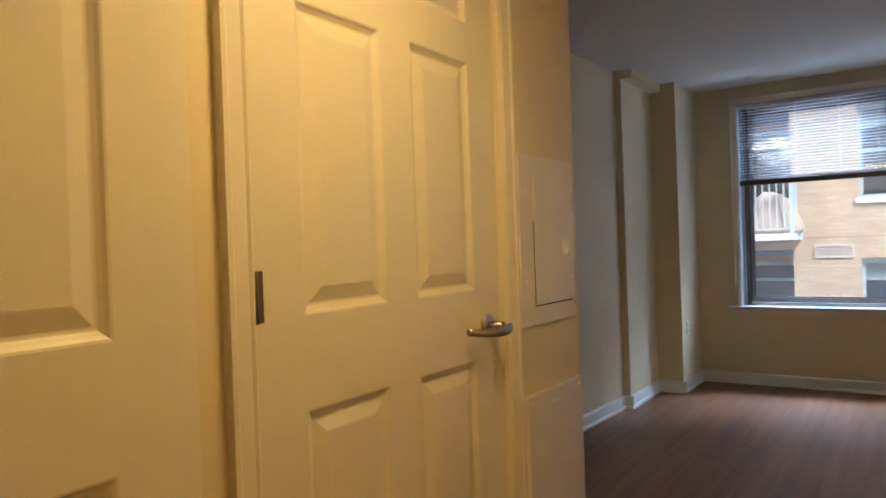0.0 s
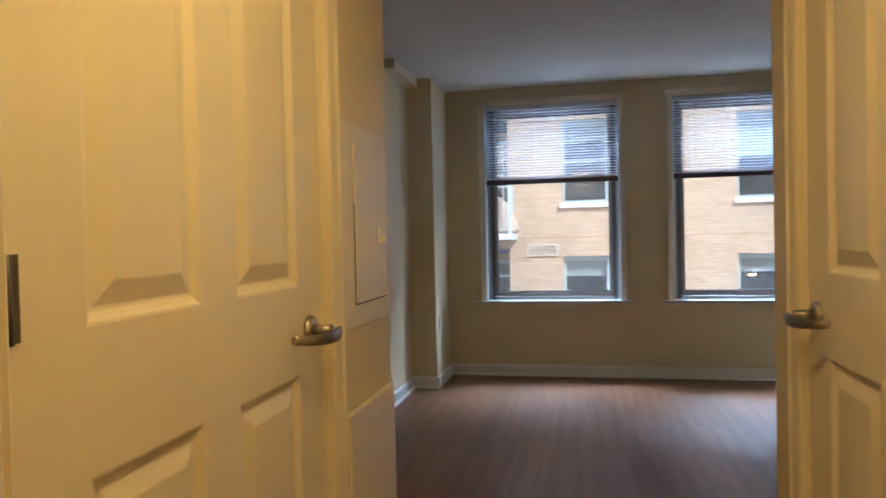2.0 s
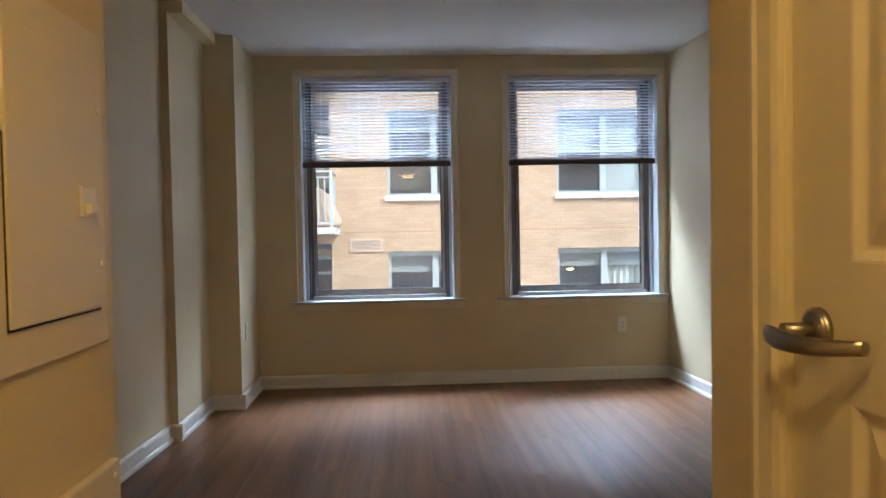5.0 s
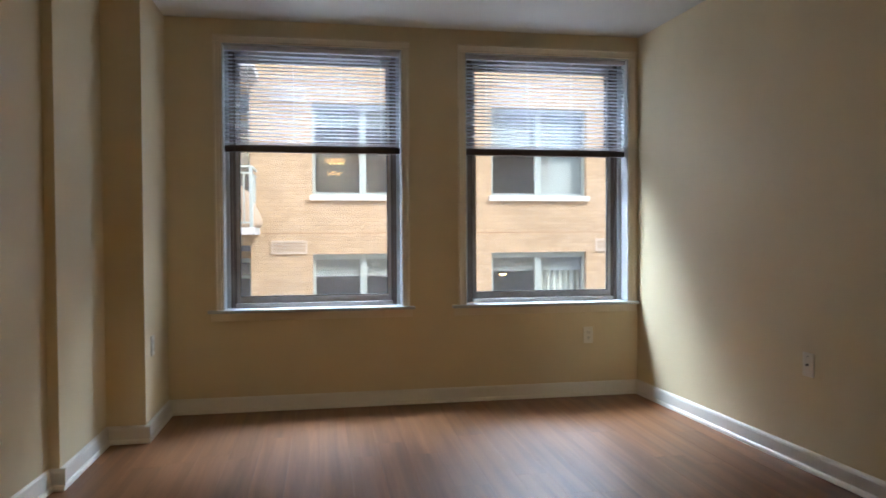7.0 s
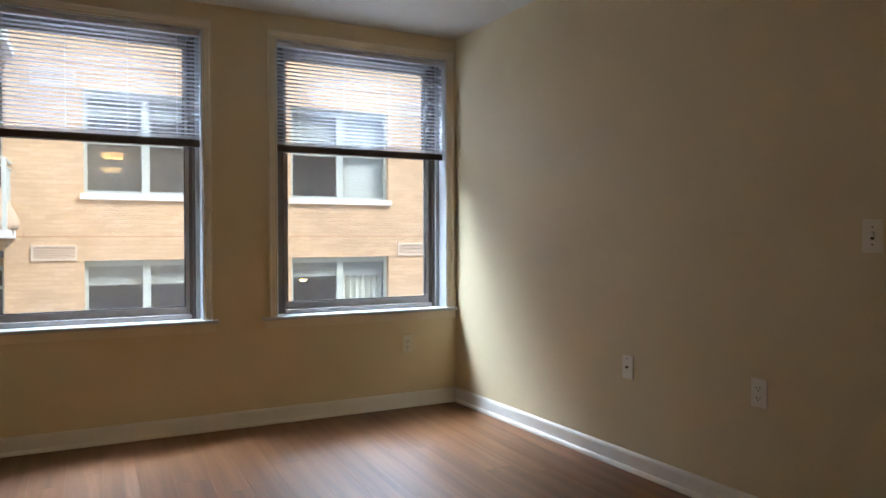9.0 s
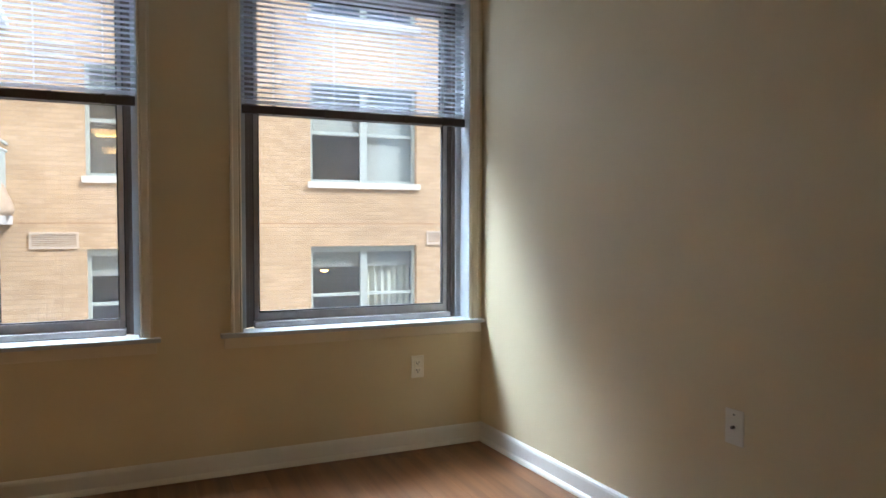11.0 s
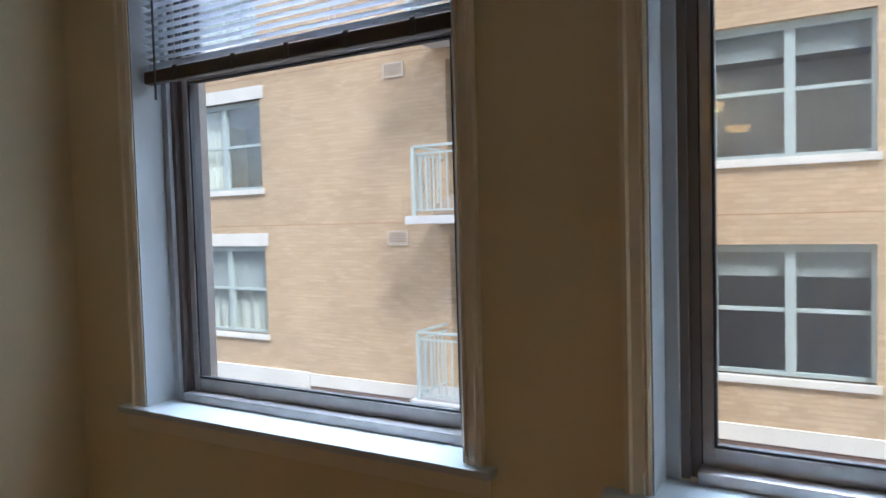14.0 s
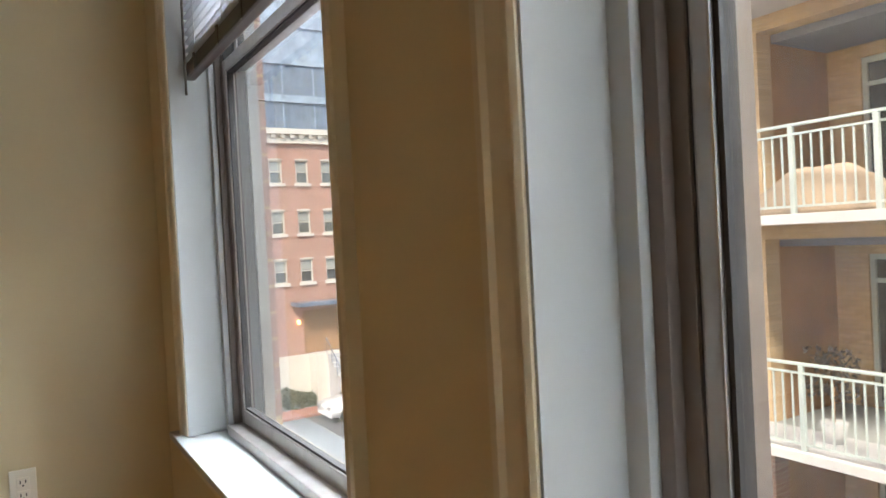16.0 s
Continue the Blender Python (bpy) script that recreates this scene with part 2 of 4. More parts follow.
def mesh_of(name, bm, mat):
    bm.normal_update()
    me = bpy.data.meshes.new(name)
    bm.to_mesh(me)
    bm.free()
    for x in mat if isinstance(mat, (list, tuple)) else (mat,):
        me.materials.append(x)
    return me


def thing(name, bm, mat, label="", category="", group="", kind="", at=None):
    ob = new(name, mesh_of(name, bm, mat))
    if at:
        ob.matrix_world = at
    return tagged(ob, label, category, group, kind)


def empty(name, at, label="", category="", group="", kind=""):
    ob = new(name)
    ob.matrix_world = at
    return tagged(ob, label, category, group, kind)


def part(name, bm, mat, parent, label="", at=None):
    ob = new(name, mesh_of(name, bm, mat))
    ob.parent = parent
    if at:
        ob.matrix_basis = at
    return tagged(ob, label) if label else ob


def bx(name, parent, mat, x0, x1, y0, y1, z0, z1, bevel=0.0, label=""):
    bm = bmesh.new()
    box(bm, x0, x1, y0, y1, z0, z1, bevel)
    return part(name, bm, mat, parent, label)


def sx(name, mat, x0, x1, y0, y1, z0, z1, label, bevel=0.0, category=""):
    bm = bmesh.new()
    box(bm, x0, x1, y0, y1, z0, z1, bevel)
    return thing(name, bm, mat, label, category, kind="structure")


def holed(bm, along, u0, u1, z0, z1, d0, d1, holes):
    """A wall along x or y, between depths d0 and d1, with rectangular openings (u0, u1, z0, z1)."""
    us = sorted({u0, u1, *(h[0] for h in holes), *(h[1] for h in holes)})
    for a, b in zip(us, us[1:]):
        cuts = sorted((h[2], h[3]) for h in holes if h[0] <= a and h[1] >= b)
        z = z0
        for lo, hi in cuts + [(z1, z1)]:
            if lo > z:
                if along == "x":
                    box(bm, a, b, d0, d1, z, lo)
                else:
                    box(bm, d0, d1, a, b, z, lo)
            z = hi


# ---- the room ----
WY, RX, CEIL = 6.33, 2.285, 2.50
HL, HR, HALL_END = -0.262, 0.80, 2.30
WIN = [(-0.579, 0.667), (0.995, 2.262)]
STOOL, WTOP, CAS = 0.655, 2.40, 0.052

bm = bmesh.new()
box(bm, -1.5, 2.75, -2.4, WY + 0.05, -0.25, -0.012)
floor = thing("floor", bm, M_SUB, "brown wood-look plank floor with a soft sheen", "floor", kind="structure")

bm = bmesh.new()
box(bm, -1.5, 2.75, -2.4, WY + 0.2, CEIL, CEIL + 0.2)
thing("ceiling", bm, M_CEIL, "off-white ceiling with a stippled texture", "ceiling", kind="structure")

bm = bmesh.new()
holed(bm, "x", -1.5, 2.75, 0, CEIL, WY, WY + 0.20, [(a + CAS, b - CAS, STOOL - 0.02, WTOP - CAS) for a, b in WIN])
thing("wall_window", bm, M_WALL, "cream painted wall with two tall windows", "wall", kind="structure")
sx("ceiling_hall", M_CEIL, HL, HR, -2.3, HALL_END, 2.21, 2.42, "lower off-white hallway ceiling", category="ceiling")
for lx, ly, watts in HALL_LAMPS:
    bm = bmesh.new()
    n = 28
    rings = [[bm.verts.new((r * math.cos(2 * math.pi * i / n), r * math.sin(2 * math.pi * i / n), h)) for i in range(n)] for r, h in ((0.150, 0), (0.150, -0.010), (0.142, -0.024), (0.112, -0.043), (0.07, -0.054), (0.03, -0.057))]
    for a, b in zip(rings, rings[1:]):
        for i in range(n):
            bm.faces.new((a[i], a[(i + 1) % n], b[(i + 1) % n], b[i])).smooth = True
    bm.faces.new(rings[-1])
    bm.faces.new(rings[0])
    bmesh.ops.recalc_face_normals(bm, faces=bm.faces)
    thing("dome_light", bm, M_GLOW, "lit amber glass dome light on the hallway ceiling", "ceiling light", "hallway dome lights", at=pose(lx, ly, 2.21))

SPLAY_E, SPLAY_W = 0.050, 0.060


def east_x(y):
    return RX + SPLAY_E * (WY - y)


def west_x(y):
    return -1.118 - SPLAY_W * (5.08 - y)


def prism(name, pts, label):
    """A full-height wall on a plan of four corners."""
    bm = bmesh.new()
    lo = [bm.verts.new((x, y, 0)) for x, y in pts]
    hi = [bm.verts.new((x, y, CEIL)) for x, y in pts]
    bm.faces.new(lo[::-1])
    bm.faces.new(hi)
    for i in range(4):
        bm.faces.new((lo[i], lo[(i + 1) % 4], hi[(i + 1) % 4], hi[i]))
    bmesh.ops.recalc_face_normals(bm, faces=bm.faces)
    thing(name, bm, M_WALL, label, "wall", kind="structure")


YB = HALL_END - 0.12
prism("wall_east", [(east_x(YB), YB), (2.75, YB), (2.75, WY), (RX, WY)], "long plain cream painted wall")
prism("wall_west", [(-1.50, YB), (west_x(YB), YB), (-1.118, 5.08), (-1.50, 5.08)], "cream painted wall beside a shallow pilaster")
sx("wall_pilaster", M_WALL, -1.50, -1.072, 5.08, 5.755, 0, CEIL, "cream painted shallow wall projection", category="wall")
sx("wall_column", M_WALL, -1.50, -0.869, 5.755, WY, 0, CEIL, "cream painted boxed column in the corner", category="column")
sx("ceiling_beam", M_WALL, -1.072, -0.985, 5.08, 5.755, 2.435, CEIL, "cream painted boxed beam under the ceiling", category="beam")
LD, RD = (0.915, 1.785), (1.175, 2.05)
DH = 2.04
bm = bmesh.new()
holed(bm, "y", -2.3, HALL_END, 0, CEIL, HL - 0.12, HL, [(LD[0] - 0.012, LD[1] + 0.012, 0, DH + 0.012)])
thing("wall_hall_west", bm, M_WALL, "cream painted hallway wall with a panelled door", "wall", kind="structure")
bm = bmesh.new()
holed(bm, "y", -2.3, HALL_END, 0, CEIL, HR, HR + 0.12, [(RD[0] - 0.012, RD[1] + 0.012, 0, DH + 0.012)])
thing("wall_hall_east", bm, M_WALL, "cream painted hallway wall with a panelled door", "wall", kind="structure")
sx("wall_back_west", M_WALL, west_x(HALL_END) - 0.0, HL - 0.12, HALL_END - 0.12, HALL_END, 0, CEIL, "plain cream wall beside the hallway", category="wall")
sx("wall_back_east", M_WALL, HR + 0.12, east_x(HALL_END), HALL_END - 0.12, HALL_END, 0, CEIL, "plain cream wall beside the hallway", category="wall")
sx("wall_hall_end", M_WALL, HL - 0.12, HR + 0.12, -2.4, -2.3, 0, CEIL, "plain cream wall closing the hallway", category="wall")
# Unseen dark sheets, added behind the two closed doors.
sx("door_backing_west", M_DARK, HL - 0.5, HL - 0.48, 0.6, 2.18, 0, CEIL, "unseen dark sheet behind the closed door", category="wall")
sx("door_backing_east", M_DARK, HR + 0.48, HR + 0.5, 0.6, 2.18, 0, CEIL, "unseen dark sheet behind the closed door", category="wall")


def baseboard(name, p, q, nrm):
    """Moulded skirting from p to q on the floor; nrm points into the room."""
    p, q, n = Vector((*p, 0)), Vector((*q, 0)), Vector((*nrm, 0))
    prof = [(0, 0), (0.026, 0), (0.026, 0.008), (0.022, 0.018), (0.014, 0.024), (0.014, 0.078), (0.011, 0.088), (0.005, 0.094), (0, 0.096)]
    bm = bmesh.new()
    rows = [[bm.verts.new(e + n * d + Vector((0, 0, z))) for d, z in prof] for e in (p, q)]
    k = len(prof)
    for i in range(k):
        bm.faces.new((rows[0][i], rows[0][(i + 1) % k], rows[1][(i + 1) % k], rows[1][i]))
    bm.faces.new(rows[0][::-1])
    bm.faces.new(rows[1])
    bmesh.ops.recalc_face_normals(bm, faces=bm.faces)
    thing(name, bm, M_TRIM, "white painted baseboard with a small shoe moulding", "baseboard", kind="structure")


baseboard("baseboard_north", (-0.869, WY), (RX, WY), (0, -1))
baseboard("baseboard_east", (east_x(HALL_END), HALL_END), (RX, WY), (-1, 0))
baseboard("baseboard_column_side", (-0.869, 5.755), (-0.869, WY), (1, 0))
baseboard("baseboard_column_front", (-1.072, 5.755), (-0.843, 5.755), (0, -1))
baseboard("baseboard_pilaster", (-1.072, 5.08), (-1.072, 5.755), (1, 0))
baseboard("baseboard_pilaster_end", (-1.118, 5.08), (-1.046, 5.08), (0, -1))
baseboard("baseboard_west", (west_x(HALL_END), HALL_END), (-1.118, 5.08), (1, 0))
baseboard("baseboard_back_east", (HR, HALL_END), (RX, HALL_END), (0, 1))
baseboard("baseboard_back_west", (-1.118, HALL_END), (HL, HALL_END), (0, 1))

# ---- windows ----


def casing_bar(bm, m, length, w=CAS):
    """A moulded casing strip: local x its width from the opening outwards, y towards the room, z its length."""
    prof = [(0, 0), (0, 0.010), (0.006, 0.014), (0.012, 0.010), (0.016, 0.013), (w - 0.016, 0.017), (w - 0.010, 0.022), (w, 0.022), (w, 0)]
    lo = [bm.verts.new(m @ Vector((x, y, 0))) for x, y in prof]
    hi = [bm.verts.new(m @ Vector((x, y, length))) for x, y in prof]
    k = len(prof)
    for i in range(k):
        bm.faces.new((lo[i], lo[(i + 1) % k], hi[(i + 1) % k], hi[i]))
    bm.faces.new(lo[::-1])
    bm.faces.new(hi)
    bmesh.ops.recalc_face_normals(bm, faces=bm.faces)


def window(index, x0, x1, fl, fr):
    """Single-hung window with casing, stool and apron. fl, fr: widths of the side frames."""
    w = empty("window_%d" % index, pose(0, 0, 0), "single-hung window with bronze metal sashes and cream casing", "window", kind="structure")
    i0, i1, top = x0 + CAS, x1 - CAS, WTOP - CAS
    for nm, m, ln in (("casing", Matrix(((-1, 0, 0, i0), (0, -1, 0, WY), (0, 0, 1, STOOL), (0, 0, 0, 1))), WTOP - STOOL - CAS),
                      ("casing", Matrix(((1, 0, 0, i1), (0, -1, 0, WY), (0, 0, 1, STOOL), (0, 0, 0, 1))), WTOP - STOOL - CAS),
                      ("casing", Matrix(((0, 0, 1, x0), (0, -1, 0, WY), (1, 0, 0, top), (0, 0, 0, 1))), x1 - x0)):
        bm = bmesh.new()
        casing_bar(bm, m, ln)
        part(nm, bm, M_CASING, w)
    right_tip = min(x1 + 0.03, RX)
    bx("window_stool", w, M_STOOL, x0 - 0.046, right_tip, WY - 0.042, WY + 0.105, STOOL - 0.020, STOOL, 0.004)
    bx("apron", w, M_CASING, x0 - 0.030, min(x1 + 0.014, RX), WY - 0.015, WY - 0.001, STOOL - 0.072, STOOL - 0.020, 0.003)
    y = WY + 0.10
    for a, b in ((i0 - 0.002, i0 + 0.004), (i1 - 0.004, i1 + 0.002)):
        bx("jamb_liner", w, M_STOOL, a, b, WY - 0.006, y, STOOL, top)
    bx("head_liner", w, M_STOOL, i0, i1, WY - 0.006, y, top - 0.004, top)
    # outer frame with stepped tracks
    for a, b, s in ((i0, i0 + fl, 1), (i1 - fr, i1, -1)):
        bm = bmesh.new()
        e = (b - a)
        o = a if s > 0 else b
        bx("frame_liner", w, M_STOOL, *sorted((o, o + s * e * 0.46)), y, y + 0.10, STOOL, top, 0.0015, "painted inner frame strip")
        for u0, u1, d0, d1 in ((0.46, 0.72, 0.014, 0.10), (0.72, 1.0, 0.030, 0.10)):
            box(bm, *sorted((o + s * e * u0, o + s * e * u1)), y + d0, y + d1, STOOL, top, 0.0015)
        part("window_frame", bm, M_TRACK, w)
        bx("weather_seal", w, M_ALU_DARK, *sorted((o + s * e * 0.98, o + s * (e + 0.007))), y + 0.034, y + 0.098, STOOL + 0.03, top - 0.03)
    bx("window_frame", w, M_ALU, i0 + fl, i1 - fr, y, y + 0.10, top - 0.045, top, 0.002)
    for a, b in ((i0 + 0.004, i0 + fl), (i1 - fr, i1 - 0.004)):
        bx("outer_trim", w, M_ALU, a, b, y + 0.102, y + 0.134, STOOL, top, 0.002, "grey outer frame nosing")
    bx("window_sill", w, M_ALU, i0 + fl, i1 - fr, y - 0.012, y + 0.11, STOOL, STOOL + 0.028, 0.003)
    s0, s1 = i0 + fl + 0.004, i1 - fr - 0.004
    mid = 1.705

    def sash(yy, z0, z1, rb, rt, st):
        bm = bmesh.new()
        box(bm, s0, s0 + st, yy, yy + 0.032, z0, z1, 0.003)
        box(bm, s1 - st, s1, yy, yy + 0.032, z0, z1, 0.003)
        box(bm, s0 + st, s1 - st, yy + 0.001, yy + 0.033, z0, z0 + rb, 0.003)
        box(bm, s0 + st, s1 - st, yy + 0.001, yy + 0.033, z1 - rt, z1, 0.003)
        sa = part("sash", bm, M_ALU, w, "bronze metal sash")
        bm = bmesh.new()
        for q in ((s0 + st, s0 + st + 0.006, z0 + rb, z1 - rt), (s1 - st - 0.006, s1 - st, z0 + rb, z1 - rt), (s0 + st, s1 - st, z0 + rb, z0 + rb + 0.006), (s0 + st, s1 - st, z1 - rt - 0.006, z1 - rt)):
            box(bm, q[0], q[1], yy + 0.006, yy + 0.026, q[2], q[3])
        part("gasket", bm, M_ALU_DARK, sa)
        bm = bmesh.new()
        box(bm, s0 + st, s1 - st, yy + 0.014, yy + 0.018, z0 + rb, z1 - rt)
        g = part("pane", bm, M_GLASS, sa)
        g.visible_shadow = False

    sash(y + 0.030, STOOL + 0.028, mid + 0.012, 0.040, 0.034, 0.022)
    sash(y + 0.066, mid - 0.012, top - 0.045, 0.03, 0.03, 0.022)
    return i0, i1, top


def slat_mesh(width):
    bm = bmesh.new()
    n = 4
    rows = []
    for k in range(n + 1):
        u = k / n - 0.5
        y, z = u * 0.025, 0.0025 * (1 - 4 * u * u)
        rows.append([(bm.verts.new((sx_, y, z)), bm.verts.new((sx_, y, z - 0.0006))) for sx_ in (0, width)])
    for a, b in zip(rows, rows[1:]):
        for s in (0, 1):
            q = (a[0][s], a[1][s], b[1][s], b[0][s])
            f = bm.faces.new(q if s == 0 else q[::-1])
            f.smooth = True
        for e in (0, 1):
            bm.faces.new((a[e][0], b[e][0], b[e][1], a[e][1]))
    for r, s in ((rows[0], 1), (rows[-1], -1)):
        bm.faces.new((r[0][0], r[0][1], r[1][1], r[1][0])[::s])
    bmesh.ops.recalc_face_normals(bm, faces=bm.faces)
    return mesh_of("slat", bm, M_SLAT)


def blind(x0, x1, top, bottom, wand_x):
    w = empty("window_blind", pose(x0, WY + 0.050, 0), "white mini blind half raised in the window, dark bottom rail", "blind", "blinds in the windows")
    W = x1 - x0
    bx("headrail", w, M_SLAT, 0, W, -0.018, 0.018, top - 0.034, top - 0.004, 0.003)
    bx("bottom_rail", w, M_RAIL, 0, W, -0.016, 0.016, bottom, bottom + 0.040, 0.006, "dark brown bottom rail")
    me = slat_mesh(W)
    pitch, z = 0.0235, bottom + 0.048
    for _ in range(4):
        s = new("slat", me)
        s.parent, s.matrix_basis = w, pose(0, 0, z, 5)
        z += 0.0045
    z += 0.012
    while z < top - 0.042:
        s = new("slat", me)
        s.parent, s.matrix_basis = w, pose(random.uniform(-0.001, 0.001), 0, z, -8 + random.uniform(-0.5, 0.5), random.uniform(-0.03, 0.03))
        z += pitch
    for k in (0.13, 0.385, 0.66, 0.89):
        for yy in (-0.0135, 0.0135):
            bm = bmesh.new()
            tube(bm, (W * k, yy, bottom + 0.01), (W * k, yy, top - 0.02), 0.0011, n=6)
            part("ladder_cord", bm, M_CORD, w)
    for k in (0.13, 0.35, 0.53, 0.71, 0.89):
        bx("rail_clip", w, M_HINGE, W * k - 0.008, W * k + 0.008, -0.019, -0.015, bottom - 0.002, bottom + 0.043, 0.001, "grey rail clip")
    if wand_x is None:
        return w
    bm = bmesh.new()
    tube(bm, (wand_x, -0.024, bottom - 0.055), (wand_x, -0.022, top - 0.05), 0.0035, n=8)
    part("tilt_wand", bm, M_HINGE, w, "grey plastic tilt wand")
    return w


a = window(1, *WIN[0], 0.060, 0.056)
blind(a[0] + 0.008, a[1] - 0.008, a[2], 1.668, 0.065)
a = window(2, *WIN[1], 0.070, 0.066)
blind(a[0] + 0.008, a[1] - 0.008, a[2], 1.668, None)

# ---- doors ----
PANELS = ((0.23, 0.955), (1.135, 1.735), (1.835, 1.945))


def panel_mesh(w, h):
    """A raised door panel, front towards +x, from (0, 0) to (w, h) in y and z."""
    bm = bmesh.new()
    rings = []
    for ins, d in ((0, 0), (0.004, -0.0012), (0.009, -0.0055), (0.016, -0.0098), (0.019, -0.0105), (0.022, -0.0105), (0.050, -0.0022), (0.053, -0.0016)):
        rings.append([bm.verts.new((d, y, z)) for y, z in ((ins, ins), (w - ins, ins), (w - ins, h - ins), (ins, h - ins))])
    for a, b in zip(rings, rings[1:]):
        for i in range(4):
            bm.faces.new((a[i], a[(i + 1) % 4], b[(i + 1) % 4], b[i]))
    bm.faces.new(rings[-1])
    back = [bm.verts.new((-0.032, v.co.y, v.co.z)) for v in rings[0]]
    for i in range(4):
        bm.faces.new((back[i], back[(i + 1) % 4], rings[0][(i + 1) % 4], rings[0][i]))
    bm.faces.new(back[::-1])
    bmesh.ops.recalc_face_normals(bm, faces=bm.faces)
    return mesh_of("panel", bm, M_DOOR)


def lever(parent, y, z, to):
    """Lever handle on a leaf; to: +1 or -1, the way the lever points along y."""
    bm = bmesh.new()
    tube(bm, (0, y, z), (0.009, y, z), 0.031, 0.030, 28)
    tube(bm, (0.009, y, z), (0.012, y, z), 0.030, 0.024, 28)
    h = part("rose", bm, M_NICKEL, parent, "brushed nickel handle rose")
    bm = bmesh.new()
    tube(bm, (0.010, y, z), (0.052, y, z), 0.0115, 0.0105, 18)
    n = 14
    rings = []
    for i in range(n + 1):
        u = i / n
        yy = y + to * (-0.030 + 0.150 * u)
        x = 0.058 + 0.008 * math.sin(math.pi * u) - 0.040 * u * u
        half = 0.0165 * (1 - 0.45 * u) * (0.75 + 0.25 * min(1, u * 6))
        zz = z - 0.008 - 0.006 * math.sin(math.pi * u * 0.9) + 0.004 * u
        rings.append([bm.verts.new((x + 0.0058 * math.cos(t), yy, zz + half * math.sin(t))) for t in [2 * math.pi * k / 12 for k in range(12)]])
    for a, b in zip(rings, rings[1:]):
        for k in range(12):
            bm.faces.new((a[k], a[(k + 1) % 12], b[(k + 1) % 12], b[k])).smooth = True
    bm.faces.new(rings[0])
    bm.faces.new(rings[-1])
    bmesh.ops.recalc_face_normals(bm, faces=bm.faces)
    part("lever", bm, M_NICKEL, parent, "brushed nickel lever")


def door(name, at, width, label, handle=None, hinges=None, slab=0.035):
    """Six-panel leaf, front towards local +x, its width along local +y from the origin."""
    d = empty(name, at, label, "door", kind="structure")
    stile = 0.128
    pw = (width - 3 * stile + 0.02) / 2
    ys = (stile, width - stile - pw)
    bm = bmesh.new()
    holed(bm, "y", 0, width, 0.008, DH, -slab, 0, [(y, y + pw, z0, z1) for y in ys for z0, z1 in PANELS])
    bmesh.ops.remove_doubles(bm, verts=bm.verts, dist=0.0001)
    part("leaf_frame", bm, M_DOOR, d)
    for y in ys:
        for z0, z1 in PANELS:
            p = new("panel", panel_mesh(pw, z1 - z0))
            p.parent, p.matrix_basis = d, pose(0, y, z0)
    if handle:
        lever(d, *handle)
    for z in hinges[1] if hinges else ():
        y = hinges[0]
        bm = bmesh.new()
        tube(bm, (0.007, y + 0.008, z - 0.046), (0.007, y + 0.008, z + 0.046), 0.0065, n=14)
        box(bm, -0.004, 0.003, y + 0.006, y + 0.030, z - 0.046, z + 0.046)
        part("hinge", bm, M_HINGE, d, "dull steel butt hinge")
    return d


DX = 0.010
door("door_1", pose(HL - DX, LD[0], 0), LD[1] - LD[0], "closed cream six-panel door with a nickel lever", (LD[1] - LD[0] - 0.075, 1.04, -1), (-0.002, (0.25, 1.178, 1.85)))
door("door_2", pose(HR + DX, RD[1], 0, 0, 0, 180), RD[1] - RD[0], "closed cream six-panel door with a nickel lever", (0.062, 1.04, 1))
door("door_3", pose(-0.205, -0.115, 0.010), 0.872, "cream six-panel door standing open against the wall")


def door_casing(name, xw, sgn, y0, y1):
    """Casing and jamb round a door opening on the hallway face xw; sgn: +1 where the hall lies towards +x."""
    c = empty(name, pose(0, 0, 0), "cream painted door casing", "door casing", kind="structure")
    w = 0.062
    for m, ln in ((Matrix(((0, sgn, 0, xw), (-1, 0, 0, y0 - 0.005), (0, 0, 1, 0), (0, 0, 0, 1))), DH + 0.01),
                  (Matrix(((0, sgn, 0, xw), (1, 0, 0, y1 + 0.005), (0, 0, 1, 0), (0, 0, 0, 1))), DH + 0.01),
                  (Matrix(((0, sgn, 0, xw), (0, 0, 1, y0 - 0.005 - w), (1, 0, 0, DH + 0.01), (0, 0, 0, 1))), y1 - y0 + 0.01 + 2 * w)):
        bm = bmesh.new()
        casing_bar(bm, m, ln, w)
        part("casing", bm, M_DOOR, c)
    for a, b in ((y0 - 0.012, y0 - 0.003), (y1 + 0.003, y1 + 0.012)):
        bx("jamb", c, M_DOOR, min(xw - sgn * 0.12, xw), max(xw - sgn * 0.12, xw) , a, b, 0, DH + 0.003)


door_casing("door_casing_west", HL, 1, *LD)
door_casing("door_casing_east", HR, -1, *RD)

# ---- hall panels ----


def screw(parent, y, z, x=0.004):
    bm = bmesh.new()
    tube(bm, (x, y, z), (x + 0.003, y, z), 0.006, 0.0045, 12)
    part("screw", bm, M_PLATE, parent)


p = empty("breaker_panel", pose(HL, 0, 0), "painted metal breaker panel cover with an inner door", "electrical panel")
bx("cover", p, M_DOOR, 0, 0.006, 1.888, 2.268, 1.008, 1.52, 0.003)
bx("panel_door", p, M_DOOR, 0.006, 0.011, 1.975, 2.235, 1.068, 1.47, 0.003)
bm = bmesh.new()
box(bm, 0.006, 0.0076, 1.9730, 1.975, 1.064, 1.32)
box(bm, 0.006, 0.0078, 1.975, 2.238, 1.0645, 1.068)
part("door_gap", bm, M_SLOT, p)
bx("latch_plate", p, M_PLATE, 0.011, 0.016, 2.165, 2.215, 1.215, 1.262, 0.002, "ivory plastic latch plate")
